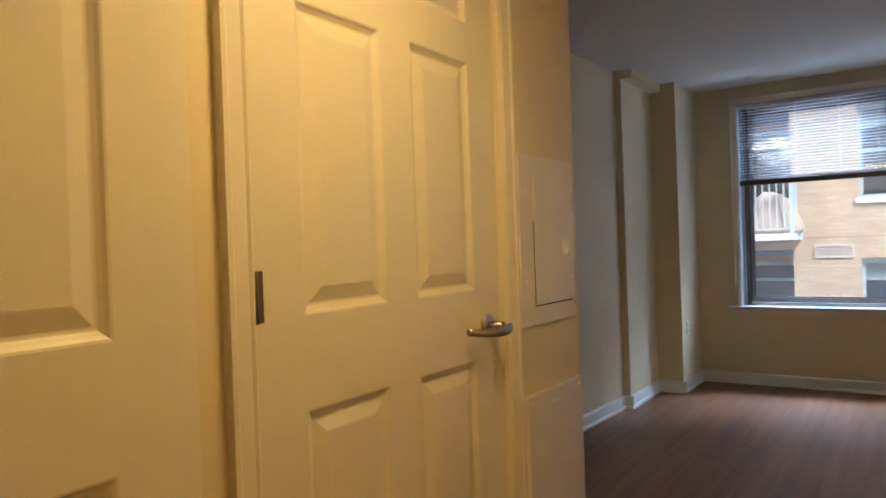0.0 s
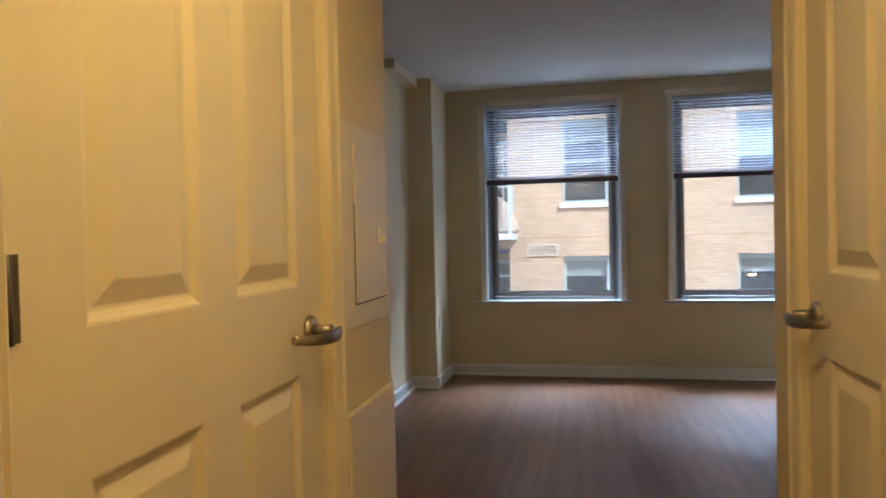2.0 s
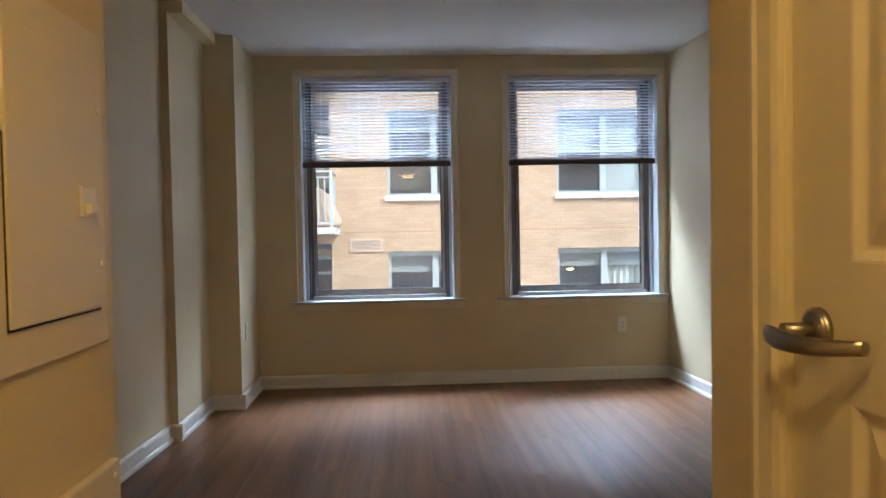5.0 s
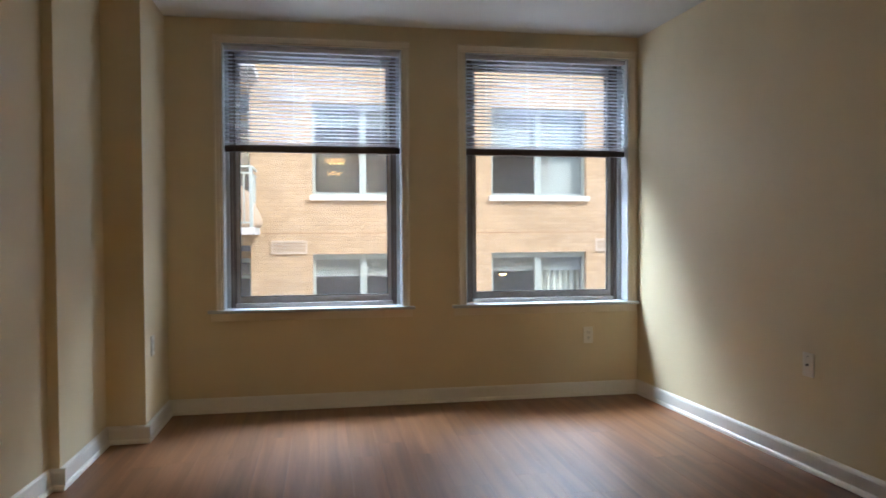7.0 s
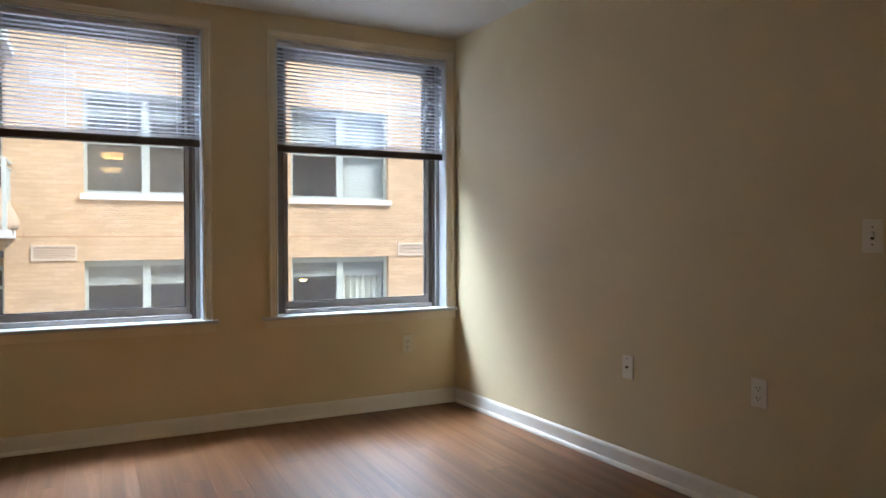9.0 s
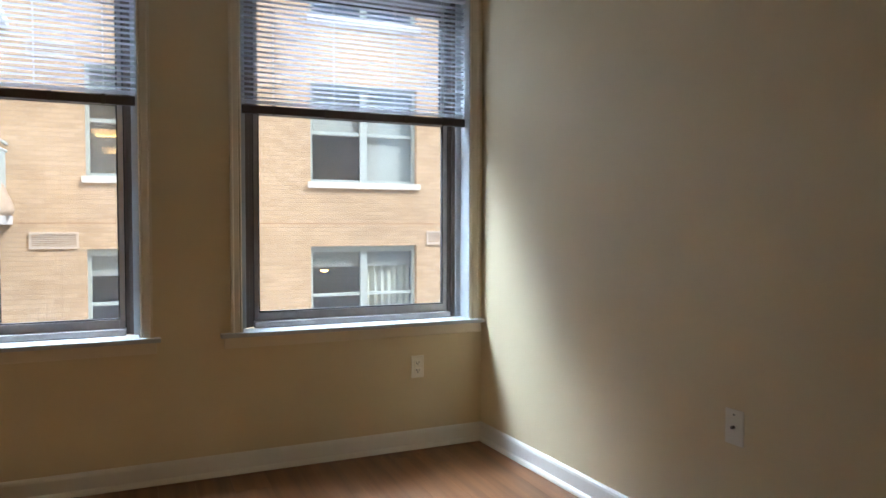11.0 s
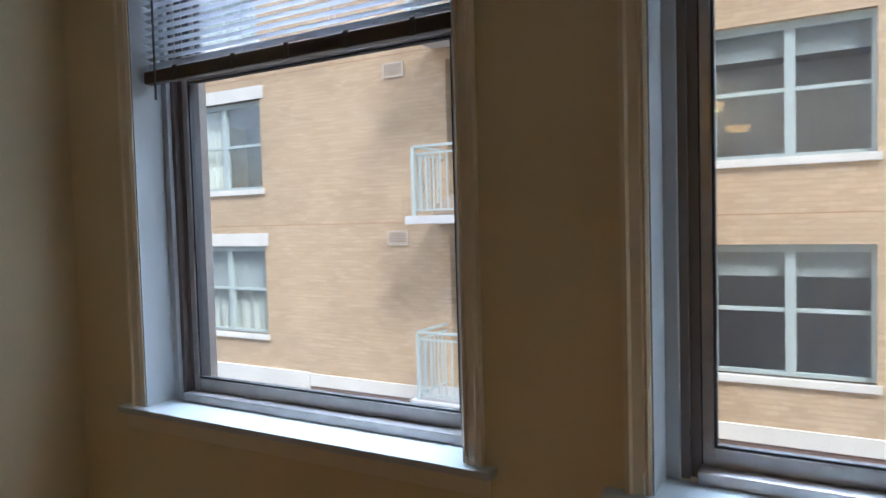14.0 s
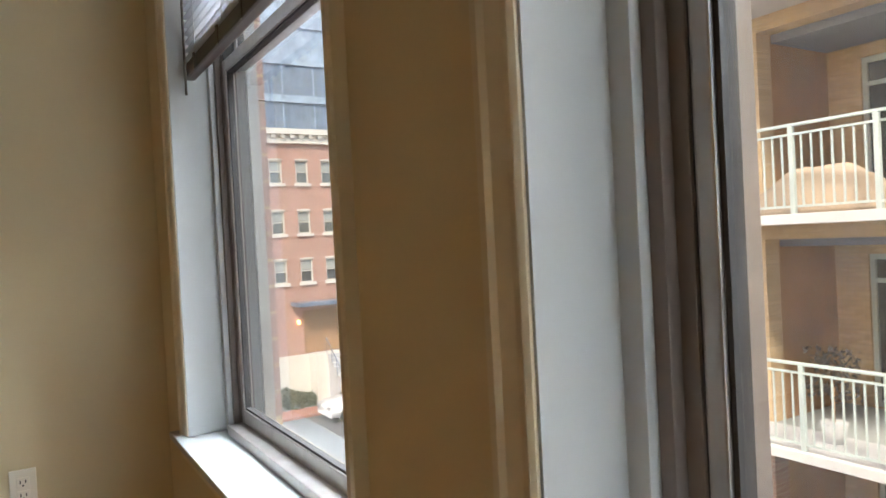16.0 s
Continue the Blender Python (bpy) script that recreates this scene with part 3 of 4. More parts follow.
bx("latch", p, M_PLATE, 0.016, 0.024, 2.178, 2.202, 1.220, 1.236, 0.002, "small ivory latch")
for y, z in ((1.922, 1.14), (1.928, 1.41), (2.25, 1.14), (2.25, 1.39)):
    screw(p, y, z, 0.006)
p = empty("access_panel", pose(HL, 0, 0), "painted low-voltage box cover on the wall", "access panel")
bx("cover", p, M_DOOR, 0, 0.016, 1.888, 2.275, 0.36, 0.808, 0.005)
bx("pull_tab", p, M_PLATE, 0.016, 0.019, 2.05, 2.10, 0.762, 0.772, 0.001)
screw(p, 1.91, 0.785, 0.016)
screw(p, 2.25, 0.785, 0.016)

# ---- wall plates ----


def plate(name, at, label, kind_):
    """Wall plate, front towards local -y."""
    w = empty(name, at, label, "switch" if kind_ == "switch" else "outlet", "wall plates")
    bx("plate", w, M_PLATE, -0.035, 0.035, -0.006, 0, -0.0575, 0.0575, 0.0025)
    if kind_ == "outlet":
        for z in (0.0195, -0.0195):
            bx("socket", w, M_PLATE, -0.0165, 0.0165, -0.0085, -0.006, z - 0.0145, z + 0.0145, 0.001)
            bm = bmesh.new()
            box(bm, -0.0085, -0.0055, -0.0092, -0.0086, z - 0.003, z + 0.007)
            box(bm, 0.0055, 0.0085, -0.0092, -0.0086, z - 0.002, z + 0.007)
            box(bm, -0.0025, 0.0025, -0.0092, -0.0086, z - 0.011, z - 0.006)
            part("slots", bm, M_SLOT, w)
    elif kind_ == "switch":
        bx("toggle", w, M_PLATE, -0.0045, 0.0045, -0.020, -0.006, -0.004, 0.013, 0.001)
        bx("toggle_slot", w, M_SLOT, -0.006, 0.006, -0.0068, -0.0062, -0.013, 0.014)
        for z in (-0.03, 0.03):
            bx("screw", w, M_SLOT, -0.0025, 0.0025, -0.0066, -0.0061, z - 0.0025, z + 0.0025)
    else:
        bm = bmesh.new()
        tube(bm, (0, -0.006, 0), (0, -0.017, 0), 0.0055, 0.005, 12)
        part("coax_jack", bm, M_HINGE, w)
        bx("screw", w, M_SLOT, -0.0025, 0.0025, -0.0066, -0.0061, 0.038, 0.043)
    return w


plate("wall_outlet", pose(1.916, WY, 0.423), "ivory duplex outlet on the window wall", "outlet")
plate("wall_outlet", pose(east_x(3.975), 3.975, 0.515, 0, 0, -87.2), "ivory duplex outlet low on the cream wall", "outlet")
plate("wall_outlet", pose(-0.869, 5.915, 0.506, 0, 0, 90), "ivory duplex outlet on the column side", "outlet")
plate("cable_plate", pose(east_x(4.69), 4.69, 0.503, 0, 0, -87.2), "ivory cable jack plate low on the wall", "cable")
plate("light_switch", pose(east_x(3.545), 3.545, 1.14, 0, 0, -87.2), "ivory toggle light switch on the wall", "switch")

# ---- own outer wall ----
OY = WY + 0.20
bm = bmesh.new()
holed(bm, "x", -6.0, 7.0, -7.8, 6.5, OY, OY + 0.072, [(a + 0.049, b - 0.049, STOOL - 0.02, WTOP - 0.04) for a, b in WIN])
own = thing("wall_outer", bm, M_TAN, "tan brick outer skin with red brick reveals", "wall", kind="structure")

# ---- building across the court ----
FY, SIL, TOPZ, ST = 14.27, 1.835, 3.475, 2.70
GROUND = -7.8
COLS = [(-0.08, 1.725), (3.195, 5.06), (6.5, 8.35)]
LCOLS = [(-9.90, -7.84)]
REC = (-3.92, -1.15)
LEV = (-2, -1, 0, 1, 2)
bm = bmesh.new()
holes = [(a, b, SIL + ST * k, TOPZ + ST * k) for a, b in COLS + LCOLS for k in LEV]
holes += [(REC[0], REC[1], 1.22 + ST * k, 1.22 + ST * (k + 1) - 0.28) for k in (-2, -1, 0, 1)]
hs = [h for h in holes if h[2] > -1.6]
holed(bm, "x", -11.6, 12.0, -1.55, 12.5, FY, FY + 0.30, hs)
thing("facade_wall", bm, M_TAN, "tan brick apartment block wall across the court", "building", kind="structure")
bm = bmesh.new()
holed(bm, "x", -6.86, 12.0, GROUND, -1.72, FY + 0.003, FY + 0.30, [h for h in holes if h[3] < -1.5 and h[0] > -6])
thing("facade_base_wall", bm, M_BASE, "brown brick base of the apartment block", "building", kind="structure")
bm = bmesh.new()
box(bm, -11.6, -6.86, FY, FY + 0.30, GROUND, -1.92)
box(bm, -11.6, -11.58, FY + 0.30, 26.0, GROUND, 12.5)
thing("facade_lower_wall", bm, M_TAN, "tan brick lower wall of the apartment block", "building", kind="structure")
sx("stone_band_east", M_STONE, -6.86, 12.0, FY - 0.03, FY + 0.30, -1.72, -1.50, "pale cast stone band course", 0.006, "trim")
sx("stone_band_west", M_STONE, -11.66, -6.86, FY - 0.05, FY + 0.30, -1.92, -1.48, "deep pale cast stone band course", 0.01, "trim")
bm = bmesh.new()
box(bm, -6.86, 12.0, FY + 0.02, FY + 0.30, -1.56, -1.50)
thing("facade_band_backing", bm, M_TAN, "tan brick strip behind the band", "building", kind="structure")
# Flat dark sheet and slabs carry the painted dimness of the rooms.
sx("facade_room_back", M_DARK, -11.5, 12.0, FY + 3.2, FY + 3.3, -1.5, 12.4, "dark sheet painted as dim rooms behind the far windows", category="wall")
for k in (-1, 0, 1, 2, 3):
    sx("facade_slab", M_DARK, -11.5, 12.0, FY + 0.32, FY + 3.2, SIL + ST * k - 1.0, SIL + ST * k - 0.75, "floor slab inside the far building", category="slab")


def facade_window(x0, x1, z0, z1, shades, lintel=False, curtain=None):
    """Paired metal sash window; shades: drop of the blind in each half, as a share of the height."""
    w = empty("facade_window", pose(x0, FY, z0), "paired sash window with a pale stone sill", "window", "windows of the apartment block", kind="structure")
    W, H = x1 - x0, z1 - z0
    bx("window_sill", w, M_STONE, -0.05, W + 0.05, -0.05, 0.10, -0.10, 0.0, 0.006)
    if lintel:
        bx("lintel", w, M_STONE, -0.10, W + 0.10, -0.02, 0.10, H, H + 0.24, 0.006)
    bm = bmesh.new()
    y0, y1 = 0.10, 0.17
    for a, b in ((0, 0.055), (W / 2 - 0.06, W / 2 + 0.06), (W - 0.055, W)):
        box(bm, a, b, y0, y1, 0, H, 0.004)
    box(bm, 0.055, W / 2 - 0.06, y0 + 0.001, y1, 0, 0.05)
    box(bm, W / 2 + 0.06, W - 0.055, y0 + 0.001, y1, 0, 0.05)
    box(bm, 0.055, W / 2 - 0.06, y0 + 0.001, y1, H - 0.10, H)
    box(bm, W / 2 + 0.06, W - 0.055, y0 + 0.001, y1, H - 0.10, H)
    for a, b in ((0.055, W / 2 - 0.06), (W / 2 + 0.06, W - 0.055)):
        box(bm, a, b, y0 + 0.012, y1, H * 0.5 - 0.025, H * 0.5 + 0.025, 0.003)
    part("window_frame", bm, M_FFRAME, w)
    for k, (a, b) in enumerate(((0.055, W / 2 - 0.06), (W / 2 + 0.06, W - 0.055))):
        for c, d in ((0.05, H / 2 - 0.025), (H / 2 + 0.025, H - 0.10)):
            bm = bmesh.new()
            box(bm, a, b, 0.140, 0.144, c, d)
            g = part("pane", bm, M_PANE, w)
            g.visible_shadow = False
        sh = shades[k]
        if sh > 0:
            bm = bmesh.new()
            n = int(sh * H / 0.05)
            for i in range(n):
                zz = H - 0.06 - i * 0.05
                box(bm, a, b, 0.20, 0.215, zz - 0.047, zz)
            part("blind", bm, M_SHADE, w, "lowered pale blind")
    if curtain:
        bm = bmesh.new()
        n = 22
        prev = None
        for i in range(n + 1):
            x = curtain[0] * W + (curtain[1] - curtain[0]) * W * i / n
            y = 0.27 + 0.03 * math.sin(i * 1.9)
            cur = (bm.verts.new((x, y, 0)), bm.verts.new((x, y, H)), bm.verts.new((x, y + 0.01, 0)), bm.verts.new((x, y + 0.01, H)))
            if prev:
                bm.faces.new((prev[0], cur[0], cur[1], prev[1]))
                bm.faces.new((prev[2], prev[3], cur[3], cur[2]))
            prev = cur
        part("curtain", bm, M_CURT, w, "pale gathered curtain")


SH = {(0, 0): (0.24, 0.24), (0, -1): (0.22, 0.22), (1, 0): (0.5, 0.97), (1, -1): (0.2, 0.2), (0, 1): (0.3, 0.2), (1, 1): (0.3, 0.6)}
for c, (x0, x1) in enumerate(COLS):
    for k in LEV:
        facade_window(x0, x1, SIL + ST * k, TOPZ + ST * k, SH.get((c, k), (0.25, 0.25)), curtain=(0.5, 0.97) if (c, k) == (1, -1) else None)
for x0, x1 in LCOLS:
    for k in (-1, 0, 1, 2):
        facade_window(x0, x1, SIL + ST * k, TOPZ + ST * k, (0.0, 0.0) if k == 0 else (0.5, 0.5), lintel=True, curtain=(0.03, 0.45) if k == 0 else (0.05, 0.97))


def wall_vent(x0, z0, w=0.6):
    v = empty("wall_vent", pose(x0, FY, z0), "tan metal louvred wall vent in brick", "vent", "vents of the apartment block")
    bm = bmesh.new()
    for a, b, c, d in ((0, w, 0, 0.03), (0, w, 0.21, 0.24), (0, 0.03, 0.03, 0.21), (w - 0.03, w, 0.03, 0.21)):
        box(bm, a, b, -0.025, 0.0, c, d)
    part("frame", bm, M_VENT, v)
    bx("backing", v, M_BROWN, 0.03, w - 0.03, -0.004, 0, 0.03, 0.21)
    for i in range(7):
        bm = bmesh.new()
        box(bm, 0.03, w - 0.03, -0.018, -0.004, 0.035 + i * 0.026, 0.05 + i * 0.026)
        part("slat", bm, M_VENT, v)


for x, w in ((-0.80, 0.62), (5.24, 0.6), (-5.08, 0.40)):
    for z in (0.785, 0.785 + ST):
        wall_vent(x, z, w)

for k in (-1, 0, 1):
    bm = bmesh.new()
    box(bm, REC[1] + 0.02, 12.0, FY - 0.0025, FY + 0.01, 1.145 + ST * k, 1.157 + ST * k)
    box(bm, -11.6, REC[0] - 0.02, FY - 0.0025, FY + 0.01, 1.145 + ST * k, 1.157 + ST * k)
    for i in range(22):
        for x in (-11.2 + i * 0.36, -0.9 + i * 0.6):
            if not REC[0] - 0.1 < x < REC[1] + 0.1:
                box(bm, x, x + 0.012, FY - 0.003, FY + 0.01, 1.157 + ST * k, 1.205 + ST * k)
    thing("facade_joint", bm, M_BROWN, "thin dark movement joint with weep slots", "joint", kind="structure")

# recess behind the balconies
RDEEP = 1.65
# West side: one brown, darker than the tan of the other recess walls.
bm = bmesh.new()
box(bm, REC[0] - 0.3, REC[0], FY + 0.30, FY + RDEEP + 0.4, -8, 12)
thing("recess_wall_west", bm, M_BROWN, "darker brown wall of the balcony recess", "wall", kind="structure")
bm = bmesh.new()
box(bm, REC[1], REC[1] + 0.3, FY + 0.30, FY + RDEEP + 0.4, -8, 12)
thing("recess_wall_east", bm, M_TAN_Y, "tan brick wall of the balcony recess", "wall", kind="structure")
bm = bmesh.new()
holed(bm, "x", REC[0], REC[1], -8, 12, FY + RDEEP, FY + RDEEP + 0.3, [(REC[0] + 0.45, REC[1] - 0.12, 1.24 + ST * k, 1.24 + ST * k + 2.12) for k in (-2, -1, 0, 1)])
thing("recess_wall_back", bm, M_TAN, "tan wall behind the balconies with patio doors", "wall", kind="structure")


def balcony(k):
    z = 1.13 + ST * k
    b = empty("balcony", pose(0, 0, z), "concrete balcony with pale green metal railing", "balcony", "balconies of the apartment block", kind="structure")
    x0, x1, yf = -4.14, -0.99, FY - 0.92
    bx("slab", b, M_CONC, x0, x1, yf, FY - 0.002, 0, 0.12, 0.01)
    # Recess part of the same slab, toned darker than the front edge.
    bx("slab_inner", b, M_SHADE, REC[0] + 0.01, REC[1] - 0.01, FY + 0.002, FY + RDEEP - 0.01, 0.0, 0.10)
    rt = 1.10
    X0, X1, Y0 = x0 + 0.13, x1 - 0.06, yf + 0.06
    bx("top_rail", b, M_RAILING, X0, X1, Y0 - 0.025, Y0 + 0.025, rt, rt + 0.035, 0.006)
    bx("lower_rail", b, M_RAILING, X0, X1, Y0 - 0.015, Y0 + 0.015, rt - 0.10, rt - 0.075)
    bx("bottom_rail", b, M_RAILING, X0, X1, Y0 - 0.015, Y0 + 0.015, 0.19, 0.215)
    for x in (X0, X1):
        bx("side_rail", b, M_RAILING, x - 0.02, x + 0.02, Y0 + 0.025, FY - 0.003, rt, rt + 0.035, 0.006)
        bx("side_rail", b, M_RAILING, x - 0.012, x + 0.012, Y0 + 0.015, FY - 0.003, rt - 0.10, rt - 0.075)
        bx("side_rail", b, M_RAILING, x - 0.012, x + 0.012, Y0 + 0.015, FY - 0.003, 0.19, 0.215)
        for i in range(1, 7):
            y = Y0 + i * 0.115
            bx("baluster", b, M_RAILING, x - 0.009, x + 0.009, y - 0.009, y + 0.009, 0.215, rt - 0.10)
    n = 26
    for i in range(n + 1):
        x = X0 + (X1 - X0) * i / n
        if i in (0, 9, 17, n):
            bx("post", b, M_RAILING, x - 0.027, x + 0.027, Y0 - 0.027, Y0 + 0.027, 0.12, rt, 0.004)
        else:
            bx("baluster", b, M_RAILING, x - 0.009, x + 0.009, Y0 - 0.009, Y0 + 0.009, 0.215, rt - 0.10)


def patio_door(k):
    z = 1.24 + ST * k
    x0, x1 = REC[0] + 0.45, REC[1] - 0.12
    d = empty("patio_door", pose(x0, FY + RDEEP, z), "sliding glass patio door behind the balcony", "door", "patio doors", kind="structure")
    W, H = x1 - x0, 2.12
    bm = bmesh.new()
    for a, b in ((0, 0.07), (W / 2 - 0.05, W / 2 + 0.05), (W - 0.07, W)):
        box(bm, a, b, 0.04, 0.12, 0, H)
    box(bm, 0, W, 0.041, 0.12, H - 0.08, H)
    box(bm, 0, W, 0.041, 0.12, 1.72, 1.78)
    box(bm, 0, W, 0.041, 0.12, 0, 0.08)
    part("door_frame", bm, M_FFRAME, d)
    for a, b in ((0.07, W / 2 - 0.05), (W / 2 + 0.05, W - 0.07)):
        bx("pane", d, M_FGLASS, a, b, 0.08, 0.086, 0.08, H - 0.08)


for k in (-2, -1, 0, 1):
    balcony(k)
    patio_door(k)


def cover(x, y, z, sx_, sy_, sz_, seed, mat, name, label, cat):
    """A slumped, fabric-covered bundle standing at z."""
    bm = bmesh.new()
    made = bmesh.ops.create_icosphere(bm, subdivisions=4, radius=1.0)["verts"]
    for v in made:
        c = v.co.copy()
        d = 1 + 0.16 * noise.noise(c * 1.6 + Vector((seed, 0, 0))) + 0.05 * noise.noise(c * 6 + Vector((0, seed, 0)))
        up = max(c.z, -0.25)
        v.co = Vector((c.x * sx_ * d * (1.15 - 0.3 * up), c.y * sy_ * d * (1.15 - 0.3 * up), (up + 0.25) / 1.25 * sz_ * d))
    for f in bm.faces:
        f.smooth = True
    return thing(name, bm, mat, label, cat, at=pose(x, y, z))


B0 = 1.13 + 0.12
cover(-1.42, FY - 0.40, B0, 0.40, 0.34, 0.80, 2.0, M_TARP, "covered_grill", "beige fabric cover slumped over a balcony grill", "grill")
cover(-2.95, FY - 0.35, B0, 0.78, 0.32, 0.56, 5.0, M_TARP, "covered_sofa", "beige fabric cover over balcony furniture", "furniture")
cover(-2.1, FY + 0.3, B0 - 0.02, 0.34, 0.28, 0.50, 7.0, M_CARD, "wicker_basket", "brown wicker basket on the balcony floor", "basket")


def plant(x, y, z, h, r, seed, n=260):
    rnd = random.Random(seed)
    p = empty("potted_plant", pose(x, y, z), "dark bushy potted plant on the lower balcony", "plant")
    bm = bmesh.new()
    tube(bm, (0, 0, 0), (0, 0, 0.24), 0.11, 0.15, 16)
    part("pot", bm, M_CONC, p)
    bm = bmesh.new()
    tube(bm, (0, 0, 0.2), (0.02, 0, h * 0.6), 0.016, 0.008, 8)
    part("stem", bm, M_BROWN, p)
    bm = bmesh.new()
    for _ in range(n):
        a, u, q = rnd.uniform(0, 6.28), rnd.uniform(0, 1), rnd.random() ** 0.5 * r
        c = Vector((math.cos(a) * q, math.sin(a) * q, h * 0.45 + u * h * 0.5))
        m = Matrix.Translation(c) @ Euler((rnd.uniform(0, 6), rnd.uniform(0, 6), rnd.uniform(0, 6))).to_matrix().to_4x4()
        vs = [bm.verts.new(m @ Vector(v)) for v in ((-0.05, 0, 0), (0, -0.018, 0.008), (0.05, 0, 0), (0, 0.018, 0.008))]
        bm.faces.new(vs)
    part("foliage", bm, M_LEAF_R, p)


plant(-2.95, FY - 0.30, B0 - ST, 1.15, 0.30, 4)
plant(-1.75, FY - 0.35, B0 - ST, 0.62, 0.22, 9, 160)


def bowl_lamp(x, y, z, ceil, k=1.0):
    """A lit glass bowl on a thin rod from the ceiling."""
    d = empty("pendant_lamp", pose(x, y, z), "lit amber glass bowl lamp inside the far flat", "pendant lamp", "lamps of the far flats")
    bm = bmesh.new()
    n = 20
    rings = [[bm.verts.new((k * r * math.cos(2 * math.pi * i / n), k * r * math.sin(2 * math.pi * i / n), k * h)) for i in range(n)] for r, h in ((0.16, 0), (0.15, -0.035), (0.10, -0.07), (0.04, -0.085))]
    for a, b in zip(rings, rings[1:]):
        for i in range(n):
            bm.faces.new((a[i], a[(i + 1) % n], b[(i + 1) % n], b[i])).smooth = True
    bm.faces.new(rings[-1])
    bm.faces.new(rings[0])
    bmesh.ops.recalc_face_normals(bm, faces=bm.faces)
    part("bowl", bm, M_GLOW, d, "lit amber glass bowl")
    bm = bmesh.new()
    tube(bm, (0, 0, 0), (0, 0, ceil - z), 0.004, n=8)
    part("rod", bm, M_DARK, d)


bowl_lamp(3.62, FY + 0.8, 0.33, 0.79, 0.45)

# ---- the street ----
bm = bmesh.new()
box(bm, -600, 600, -600, 600, GROUND - 0.5, GROUND)
thing("ground", bm, M_ASPH, "grey asphalt street and ground", "ground", kind="structure")
sx("pavement_far", M_WALK, -34.5, -32.9, -40, 80, GROUND, GROUND + 0.14, "red brick pavement along the far kerb", 0.02, "pavement")
sx("pavement_yard", M_CONC, -36.0, -34.5, -40, 80, GROUND, GROUND + 0.16, "pale front yard strip", 0.02, "pavement")
sx("pavement_near", M_WALK, -16.0, -11.7, 14.3, 80, GROUND, GROUND + 0.14, "red brick pavement beside the block", 0.02, "pavement")

SX = -36.0
rows_ = (4.40, 1.55, -1.22, -4.10)
scol = [(y, 0.78) for y in (7.9, 10.8, 13.7, 16.5, 23.55, 26.4)] + [(28.65, 0.40)]
wins = [(y, w, z, 1.62) for y, w in scol for z in rows_] + [(y, 0.37, z + 0.32, 1.32) for y in (18.45, 19.98, 21.52) for z in rows_[:3]]
hs = [(y - w, y + w, z, z + h) for y, w, z, h in wins]
hb = [(y - w * 0.8, y + w * 0.8, -6.5, -5.3) for y, w in scol if not 18 < y < 23]
rb = empty("rowhouse_building", pose(0, 0, 0), "red brick rowhouse block with a cream cornice", "building")
bm = bmesh.new()
holed(bm, "y", 5.0, 29.9, -4.98, 6.96, SX - 0.3, SX, hs)
box(bm, SX - 12, SX - 0.3, 29.6, 29.9, GROUND, 6.96)
part("wall", bm, M_RED, rb)
bm = bmesh.new()
holed(bm, "y", 5.0, 29.9, GROUND, -4.98, SX - 0.3, SX + 0.04, hb)
part("stone_base", bm, M_STONE, rb, "pale stone basement storey")
bm = bmesh.new()
box(bm, SX - 12, SX + 0.22, 4.8, 30.05, 6.96, 7.25)
box(bm, SX - 12, SX + 0.42, 4.6, 30.2, 7.45, 7.76)
box(bm, SX - 12, SX + 0.12, 4.8, 30.0, 7.25, 7.45)
for i in range(46):
    y = 5.0 + i * 0.55
    box(bm, SX, SX + 0.36, y, y + 0.22, 7.25, 7.449)
part("cornice", bm, M_CORN, rb, "cream bracketed cornice")
# One dark sheet added inside, room dimness painted into its colour.
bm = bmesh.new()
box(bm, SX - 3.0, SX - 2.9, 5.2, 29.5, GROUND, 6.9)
part("dim_backing", bm, M_DARK, rb)
for y, w, z, h in wins:
    win = empty("window", pose(SX - 0.12, y, z))
    win.parent = rb
    bm = bmesh.new()
    for a, b in ((-w, -w + 0.07), (w - 0.07, w)) + (((-0.09, 0.09),) if w > 0.5 else ()):
        box(bm, -0.05, 0.05, a, b, 0, h)
    box(bm, -0.045, 0.045, -w, w, h - 0.10, h)
    box(bm, -0.045, 0.045, -w, w, h * 0.5 - 0.03, h * 0.5 + 0.03)
    box(bm, -0.045, 0.045, -w, w, 0, 0.06)
    part("window_frame", bm, M_CORN, win)
    bx("pane", win, M_FGLASS, -0.03, -0.02, -w, w, 0, h)
    bx("blind", win, M_SHADE, -0.019, -0.012, -w + 0.07, w - 0.07, h * 0.55, h - 0.10)
    bx("window_sill", win, M_CORN, 0.05, 0.24, -w - 0.12, w + 0.12, -0.16, 0.0)
    bm = bmesh.new()
    n = 10
    for i in range(n):
        a0, a1 = -w - 0.06 + (2 * w + 0.12) * i / n, -w - 0.06 + (2 * w + 0.12) * (i + 1) / n
        u = (2 * (i + 0.5) / n - 1)
        hgt = (0.16 if w > 0.5 else 0.05) * (1 - u * u)
        box(bm, 0.122, 0.16, a0, a1, h - 0.02, h + 0.04 + hgt)
    part("arch", bm, M_CORN, win)
for y, w in scol:
    if not 18 < y < 23:
        bx("basement_window", rb, M_FGLASS, SX - 0.15, SX - 0.12, y - w * 0.8, y + w * 0.8, -6.5, -5.3)
for y in (19.3, 22.3):
    bx("entrance_sconce", rb, M_GLOW, SX + 0.002, SX + 0.16, y - 0.06, y + 0.06, -3.25, -3.02, 0.02, "lit amber wall sconce")
# entrance stair and canopy
bx("canopy", rb, M_GDARK, SX, SX + 1.3, 18.9, 22.7, -2.2, -1.95, 0.02, "dark flat entrance canopy")
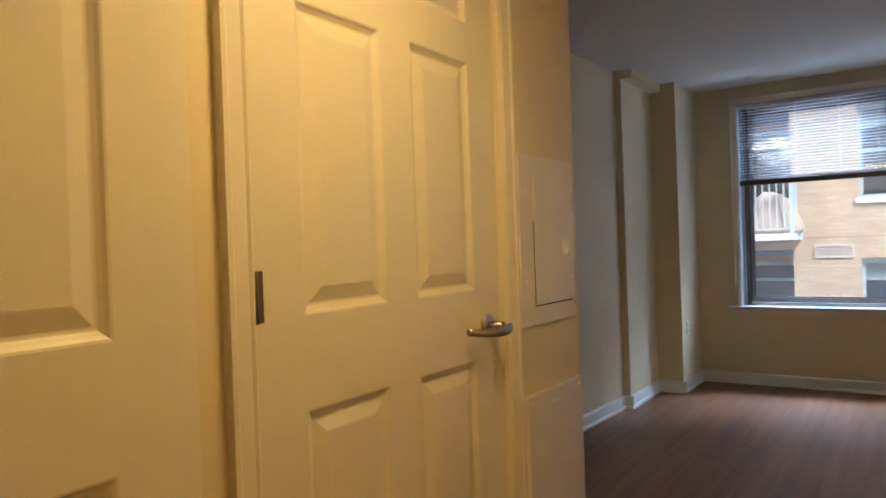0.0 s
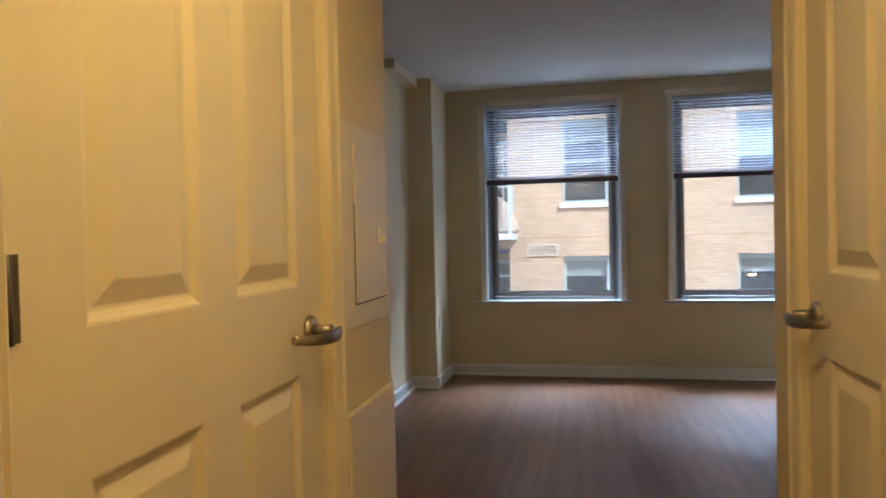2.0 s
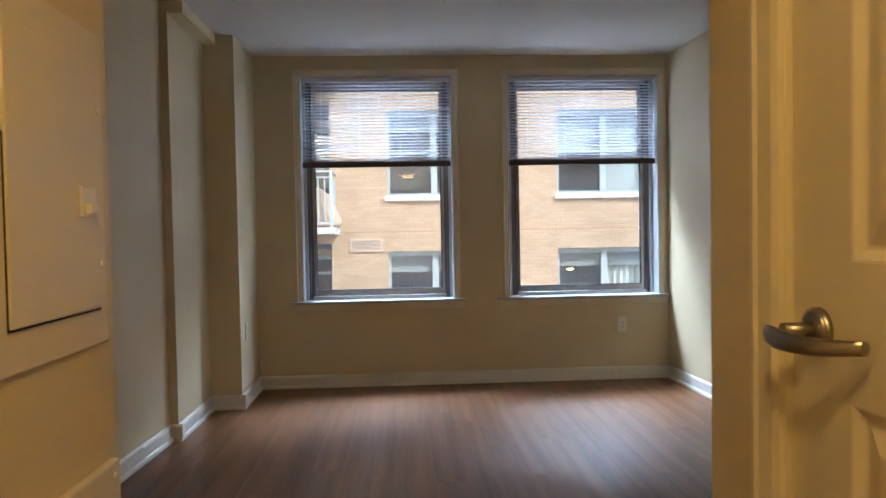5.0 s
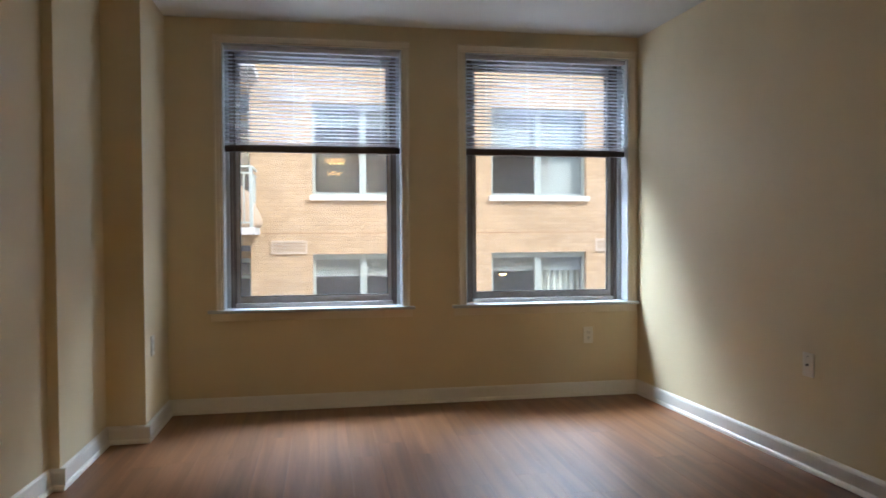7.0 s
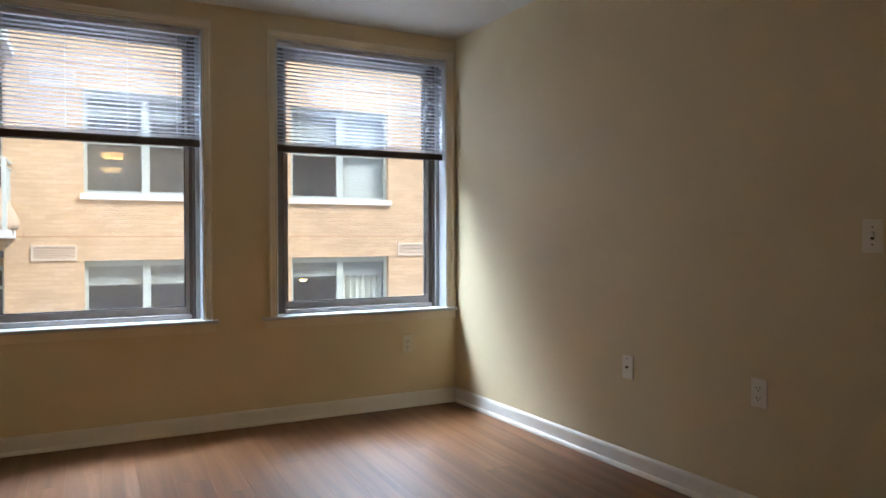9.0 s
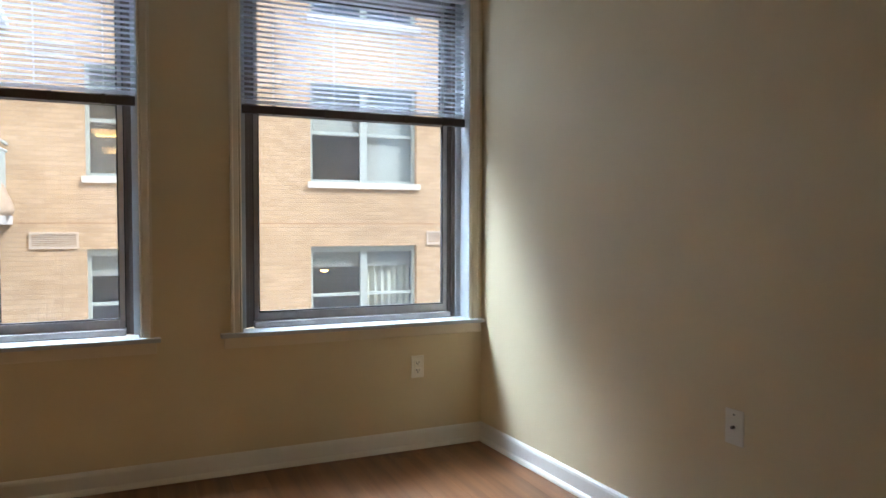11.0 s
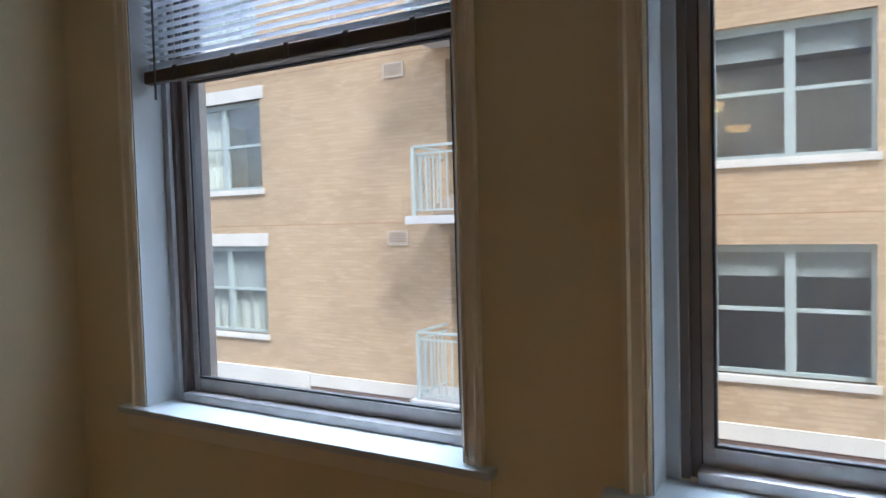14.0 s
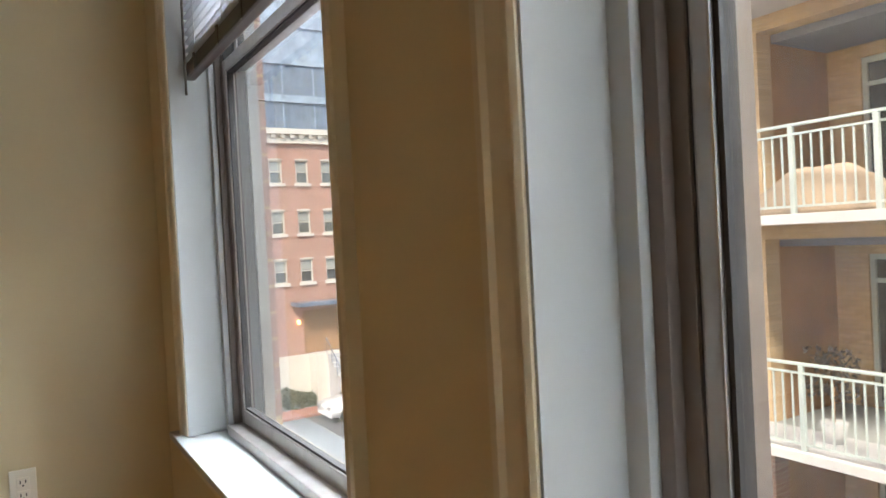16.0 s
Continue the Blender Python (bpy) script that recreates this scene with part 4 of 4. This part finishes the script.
bx("entrance_door", rb, M_BROWN, SX + 0.002, SX + 0.05, 19.6, 21.9, -4.9, -2.5, 0.01, "dark wooden entrance door")
bx("stair_landing", rb, M_STONE, SX + 0.05, SX + 1.1, 19.8, 22.8, GROUND + 0.16, -4.95)
for i in range(13):
    bx("stair_step", rb, M_CONC, SX + 1.1 + 0.0, SX + 1.1 + (13 - i) * 0.27, 20.5, 22.3, GROUND + 0.16 + i * 0.205, GROUND + 0.16 + (i + 1) * 0.205, 0.01)
for y in (20.42, 22.38):
    bm = bmesh.new()
    tube(bm, (SX + 1.2, y, -4.0), (SX + 4.5, y, -6.7), 0.03, n=8)
    for i in range(6):
        u = i / 5
        tube(bm, (SX + 1.2 + 3.3 * u, y, -4.0 - 2.7 * u), (SX + 1.2 + 3.3 * u, y, -5.0 - 2.65 * u), 0.02, n=6)
    part("handrail", bm, M_GDARK, rb, "dark iron handrail")


def hedge(y0, y1, seed):
    rnd = random.Random(seed)
    bm = bmesh.new()
    n = int((y1 - y0) * 700)
    for _ in range(n):
        y = rnd.uniform(y0, y1)
        bulge = 0.75 + 0.35 * noise.noise(Vector((y * 0.7, seed, 0)))
        a = rnd.uniform(0, math.pi)
        c = Vector((-35.0 + 0.6 * math.cos(a) * rnd.uniform(0.6, 1.0), y, GROUND + 0.1 + bulge * 1.25 * math.sin(a) * rnd.uniform(0.55, 1.05)))
        m = Matrix.Translation(c) @ Euler((rnd.uniform(0, 6), rnd.uniform(0, 6), rnd.uniform(0, 6))).to_matrix().to_4x4()
        s = rnd.uniform(0.06, 0.12)
        bm.faces.new([bm.verts.new(m @ Vector(v)) for v in ((-s, 0, 0), (0, -s * 0.5, 0.02), (s, 0, 0), (0, s * 0.5, 0.02))])
    thing("hedge", bm, M_LEAF, "low dull green hedge before the rowhouse", "hedge", kind="stuff")


hedge(23.2, 30.2, 1)
hedge(8.0, 19.6, 2)


def car(name, paint_mat, at, label):
    """A parked SUV, nose towards local -y, centred on local x = 0."""
    c = empty(name, at, label, "car")
    bm = bmesh.new()
    prof = [(-2.25, 0.35), (-2.28, 0.62), (-2.20, 0.82), (-1.95, 0.95), (-1.15, 1.06), (-0.45, 1.50), (-0.1, 1.63), (0.7, 1.68), (1.55, 1.60), (1.95, 1.42), (2.2, 1.05), (2.28, 0.7), (2.22, 0.35)]
    sect = []
    for y, z in prof:
        t = max(0.0, min(1.0, (z - 0.95) / 0.7))
        sect.append((y, z, 0.90 - 0.22 * t))
    belt = 0.98
    lft, rgt, lb, rb_ = [], [], [], []
    for y, z, w in sect:
        lft.append(bm.verts.new((-w, y, z)))
        rgt.append(bm.verts.new((w, y, z)))
        zb = min(z, belt)
        lb.append(bm.verts.new((-0.92, y, zb)) if z > belt else lft[-1])
        rb_.append(bm.verts.new((0.92, y, zb)) if z > belt else rgt[-1])
    fl = [bm.verts.new((-0.92, y, 0.32)) for y, z, w in sect]
    fr = [bm.verts.new((0.92, y, 0.32)) for y, z, w in sect]
    for i in range(len(sect) - 1):
        for quad in ((lft[i], rgt[i], rgt[i + 1], lft[i + 1]), (fl[i], lb[i], lb[i + 1], fl[i + 1]), (rb_[i], fr[i], fr[i + 1], rb_[i + 1]), (fr[i], fl[i], fl[i + 1], fr[i + 1]),
                     (lb[i], lft[i], lft[i + 1], lb[i + 1]), (rgt[i], rb_[i], rb_[i + 1], rgt[i + 1])):
            q = list(dict.fromkeys(quad))
            if len(q) > 2:
                bm.faces.new(q)
    bm.faces.new((fl[0], fr[0], rgt[0], lft[0]))
    bm.faces.new((fr[-1], fl[-1], lft[-1], rgt[-1]))
    bmesh.ops.recalc_face_normals(bm, faces=bm.faces)
    bmesh.ops.bevel(bm, geom=[e for e in bm.edges if e.calc_length() > 0.1], offset=0.03, segments=2, affect="EDGES")
    for f in bm.faces:
        f.smooth = True
    part("body", bm, paint_mat, c)
    for s in (-1, 1):
        for y0, y1, ya, yb in ((-0.62, 0.35, -0.20, 0.32), (0.42, 1.20, 0.42, 1.12), (1.28, 1.90, 1.22, 1.60)):
            bm = bmesh.new()
            vs = []
            for x in (0.015, -0.02):
                vs.append([bm.verts.new((s * (w + x), y, z)) for y, z, w in ((y0, 1.03, 0.905), (y1, 1.03, 0.905), (yb, 1.47, 0.745), (ya, 1.47, 0.745))])
            bm.faces.new(vs[0])
            bm.faces.new(vs[1][::-1])
            for i in range(4):
                bm.faces.new((vs[0][i], vs[0][(i + 1) % 4], vs[1][(i + 1) % 4], vs[1][i]))
            bmesh.ops.recalc_face_normals(bm, faces=bm.faces)
            part("side_window", bm, M_CGLASS, c, "tinted side window")
    for q, nm in (((-1.06, 1.13, -0.50, 1.49), "windscreen"), ((2.17, 1.14, 1.98, 1.42), "rear_window")):
        bm = bmesh.new()
        d = 0.02 if nm == "windscreen" else 0.02
        sgn = -1 if nm == "windscreen" else 1
        vs = [bm.verts.new(p) for p in ((-0.74, q[0] + sgn * d, q[1]), (0.74, q[0] + sgn * d, q[1]), (0.64, q[2] + sgn * d, q[3] + d), (-0.64, q[2] + sgn * d, q[3] + d))]
        vb = [bm.verts.new(v.co + Vector((0, -sgn * 0.06, -0.02))) for v in vs]
        bm.faces.new(vs)
        bm.faces.new(vb[::-1])
        for i in range(4):
            bm.faces.new((vs[i], vs[(i + 1) % 4], vb[(i + 1) % 4], vb[i]))
        bmesh.ops.recalc_face_normals(bm, faces=bm.faces)
        part(nm, bm, M_CGLASS, c)
    for s in (-1, 1):
        for y in (-1.42, 1.42):
            bm = bmesh.new()
            tube(bm, (s * 0.70, y, 0.35), (s * 0.95, y, 0.35), 0.35, n=24)
            wh = part("wheel", bm, M_TYRE, c, "black tyre")
            bm = bmesh.new()
            tube(bm, (s * 0.94, y, 0.35), (s * 0.965, y, 0.35), 0.24, 0.21, 24)
            for k in range(5):
                a = k * 2 * math.pi / 5
                tube(bm, (s * 0.965, y, 0.35), (s * 0.968, y + 0.2 * math.cos(a), 0.35 + 0.2 * math.sin(a)), 0.03, n=6)
            part("rim", bm, M_RIM, wh, "alloy rim")
        bx("headlight", c, M_RIM, min(s * 0.5, s * 0.85), max(s * 0.5, s * 0.85), -2.31, -2.2, 0.70, 0.84, 0.01)
        bx("tail_light", c, M_WALK, min(s * 0.6, s * 0.88), max(s * 0.6, s * 0.88), 2.2, 2.30, 0.86, 1.02, 0.01)
    return c


car("parked_suv", M_CAR_W, pose(-31.5, 21.05, GROUND), "white SUV parked along the far kerb")
car("parked_suv", M_CAR_B, pose(-31.5, 26.65, GROUND), "dark blue SUV parked along the far kerb")

# ---- far towers ----
tw = empty("glass_tower", pose(0, 0, 0), "blue-grey glass office tower with pale floor bands", "building")
for k in range(9):
    z = -6 + k * 3.6
    bm = bmesh.new()
    box(bm, -90, -62, -10, 41.1, z, z + 2.9)
    part("glass_storey", bm, M_GDARK if k < 7 else M_GBLUE, tw)
    bm = bmesh.new()
    box(bm, -90, -61.8, -10, 41.9, z + 2.9, z + 3.6)
    part("floor_band", bm, M_GBLUE, tw)
    for i in range(17):
        bx("mullion", tw, M_GBLUE, -62, -61.93, -9 + i * 3.1, -8.9 + i * 3.1, z, z + 2.9)
wt = empty("white_tower", pose(0, 0, 0), "white panelled tower with narrow blue windows", "building")
bm = bmesh.new()
box(bm, -96, -68, 43, 85, GROUND, 46)
part("wall", bm, M_PANEL, wt)
rnd = random.Random(3)
for r in range(11):
    z = 2 + r * 4.0
    bx("panel_joint", wt, M_GBLUE, -68, -67.96, 43, 85, z - 0.5, z - 0.4)
    for i in range(12):
        y = 44.5 + i * 3.3 + (r % 2) * 1.4
        bx("window", wt, M_GBLUE, -68, -67.9, y, y + 0.9, z + 0.2, z + 3.0)

lb = empty("dark_building", pose(0, 0, 0), "dark navy clad low building behind the rowhouse", "building")
bx("wall", lb, M_GDARK, -70, -60, 42.0, 60.0, GROUND, 4.4, 0.05)
bx("parapet", lb, M_GBLUE, -70.1, -59.9, 41.9, 60.1, 4.4, 4.7)
for z in (-6.5, -3.0, 0.5):
    for y in (43.2, 45.6, 48.0, 50.4):
        bx("window", lb, M_FGLASS, -60, -59.95, y, y + 1.3, z, z + 2.0)

# ---- floor planks, last ----
PW, PL = 0.152, 1.22
plank_meshes = {}


def plank_mesh(length):
    """A plank of that length, shared between planks cut alike."""
    key = round(length, 2)
    if key not in plank_meshes:
        bm = bmesh.new()
        box(bm, 0.0003, PW - 0.0003, 0.0003, key - 0.0003, -0.012, 0.0)
        plank_meshes[key] = mesh_of("plank", bm, M_FLOOR)
    return plank_meshes[key]


rnd = random.Random(11)
x = -1.30
while x < 2.46:
    start = -2.34 if HL - 0.15 < x < HR else 2.20
    y = start
    first = round(rnd.uniform(0.2, PL), 2)
    while y < WY + 0.03:
        length = min(first, WY + 0.04 - y)
        if length > 0.02:
            pl = new("plank", plank_mesh(length))
            pl.parent, pl.matrix_basis = floor, pose(x, y, 0)
        y += first
        first = PL
    x += PW

# brick courses of the outer reveal beside the window
BH = 0.080
bm = bmesh.new()
box(bm, 0, 0.006, 0.0, 0.034, 0, BH - 0.010)
bk_mesh = mesh_of("brick", bm, M_OWN)
for a, b in WIN:
    z = STOOL + 0.012
    while z < WTOP - 0.1:
        k = new("brick", bk_mesh)
        k.parent, k.matrix_basis = own, pose(a + 0.0485, OY + 0.037, z)
        z += BH
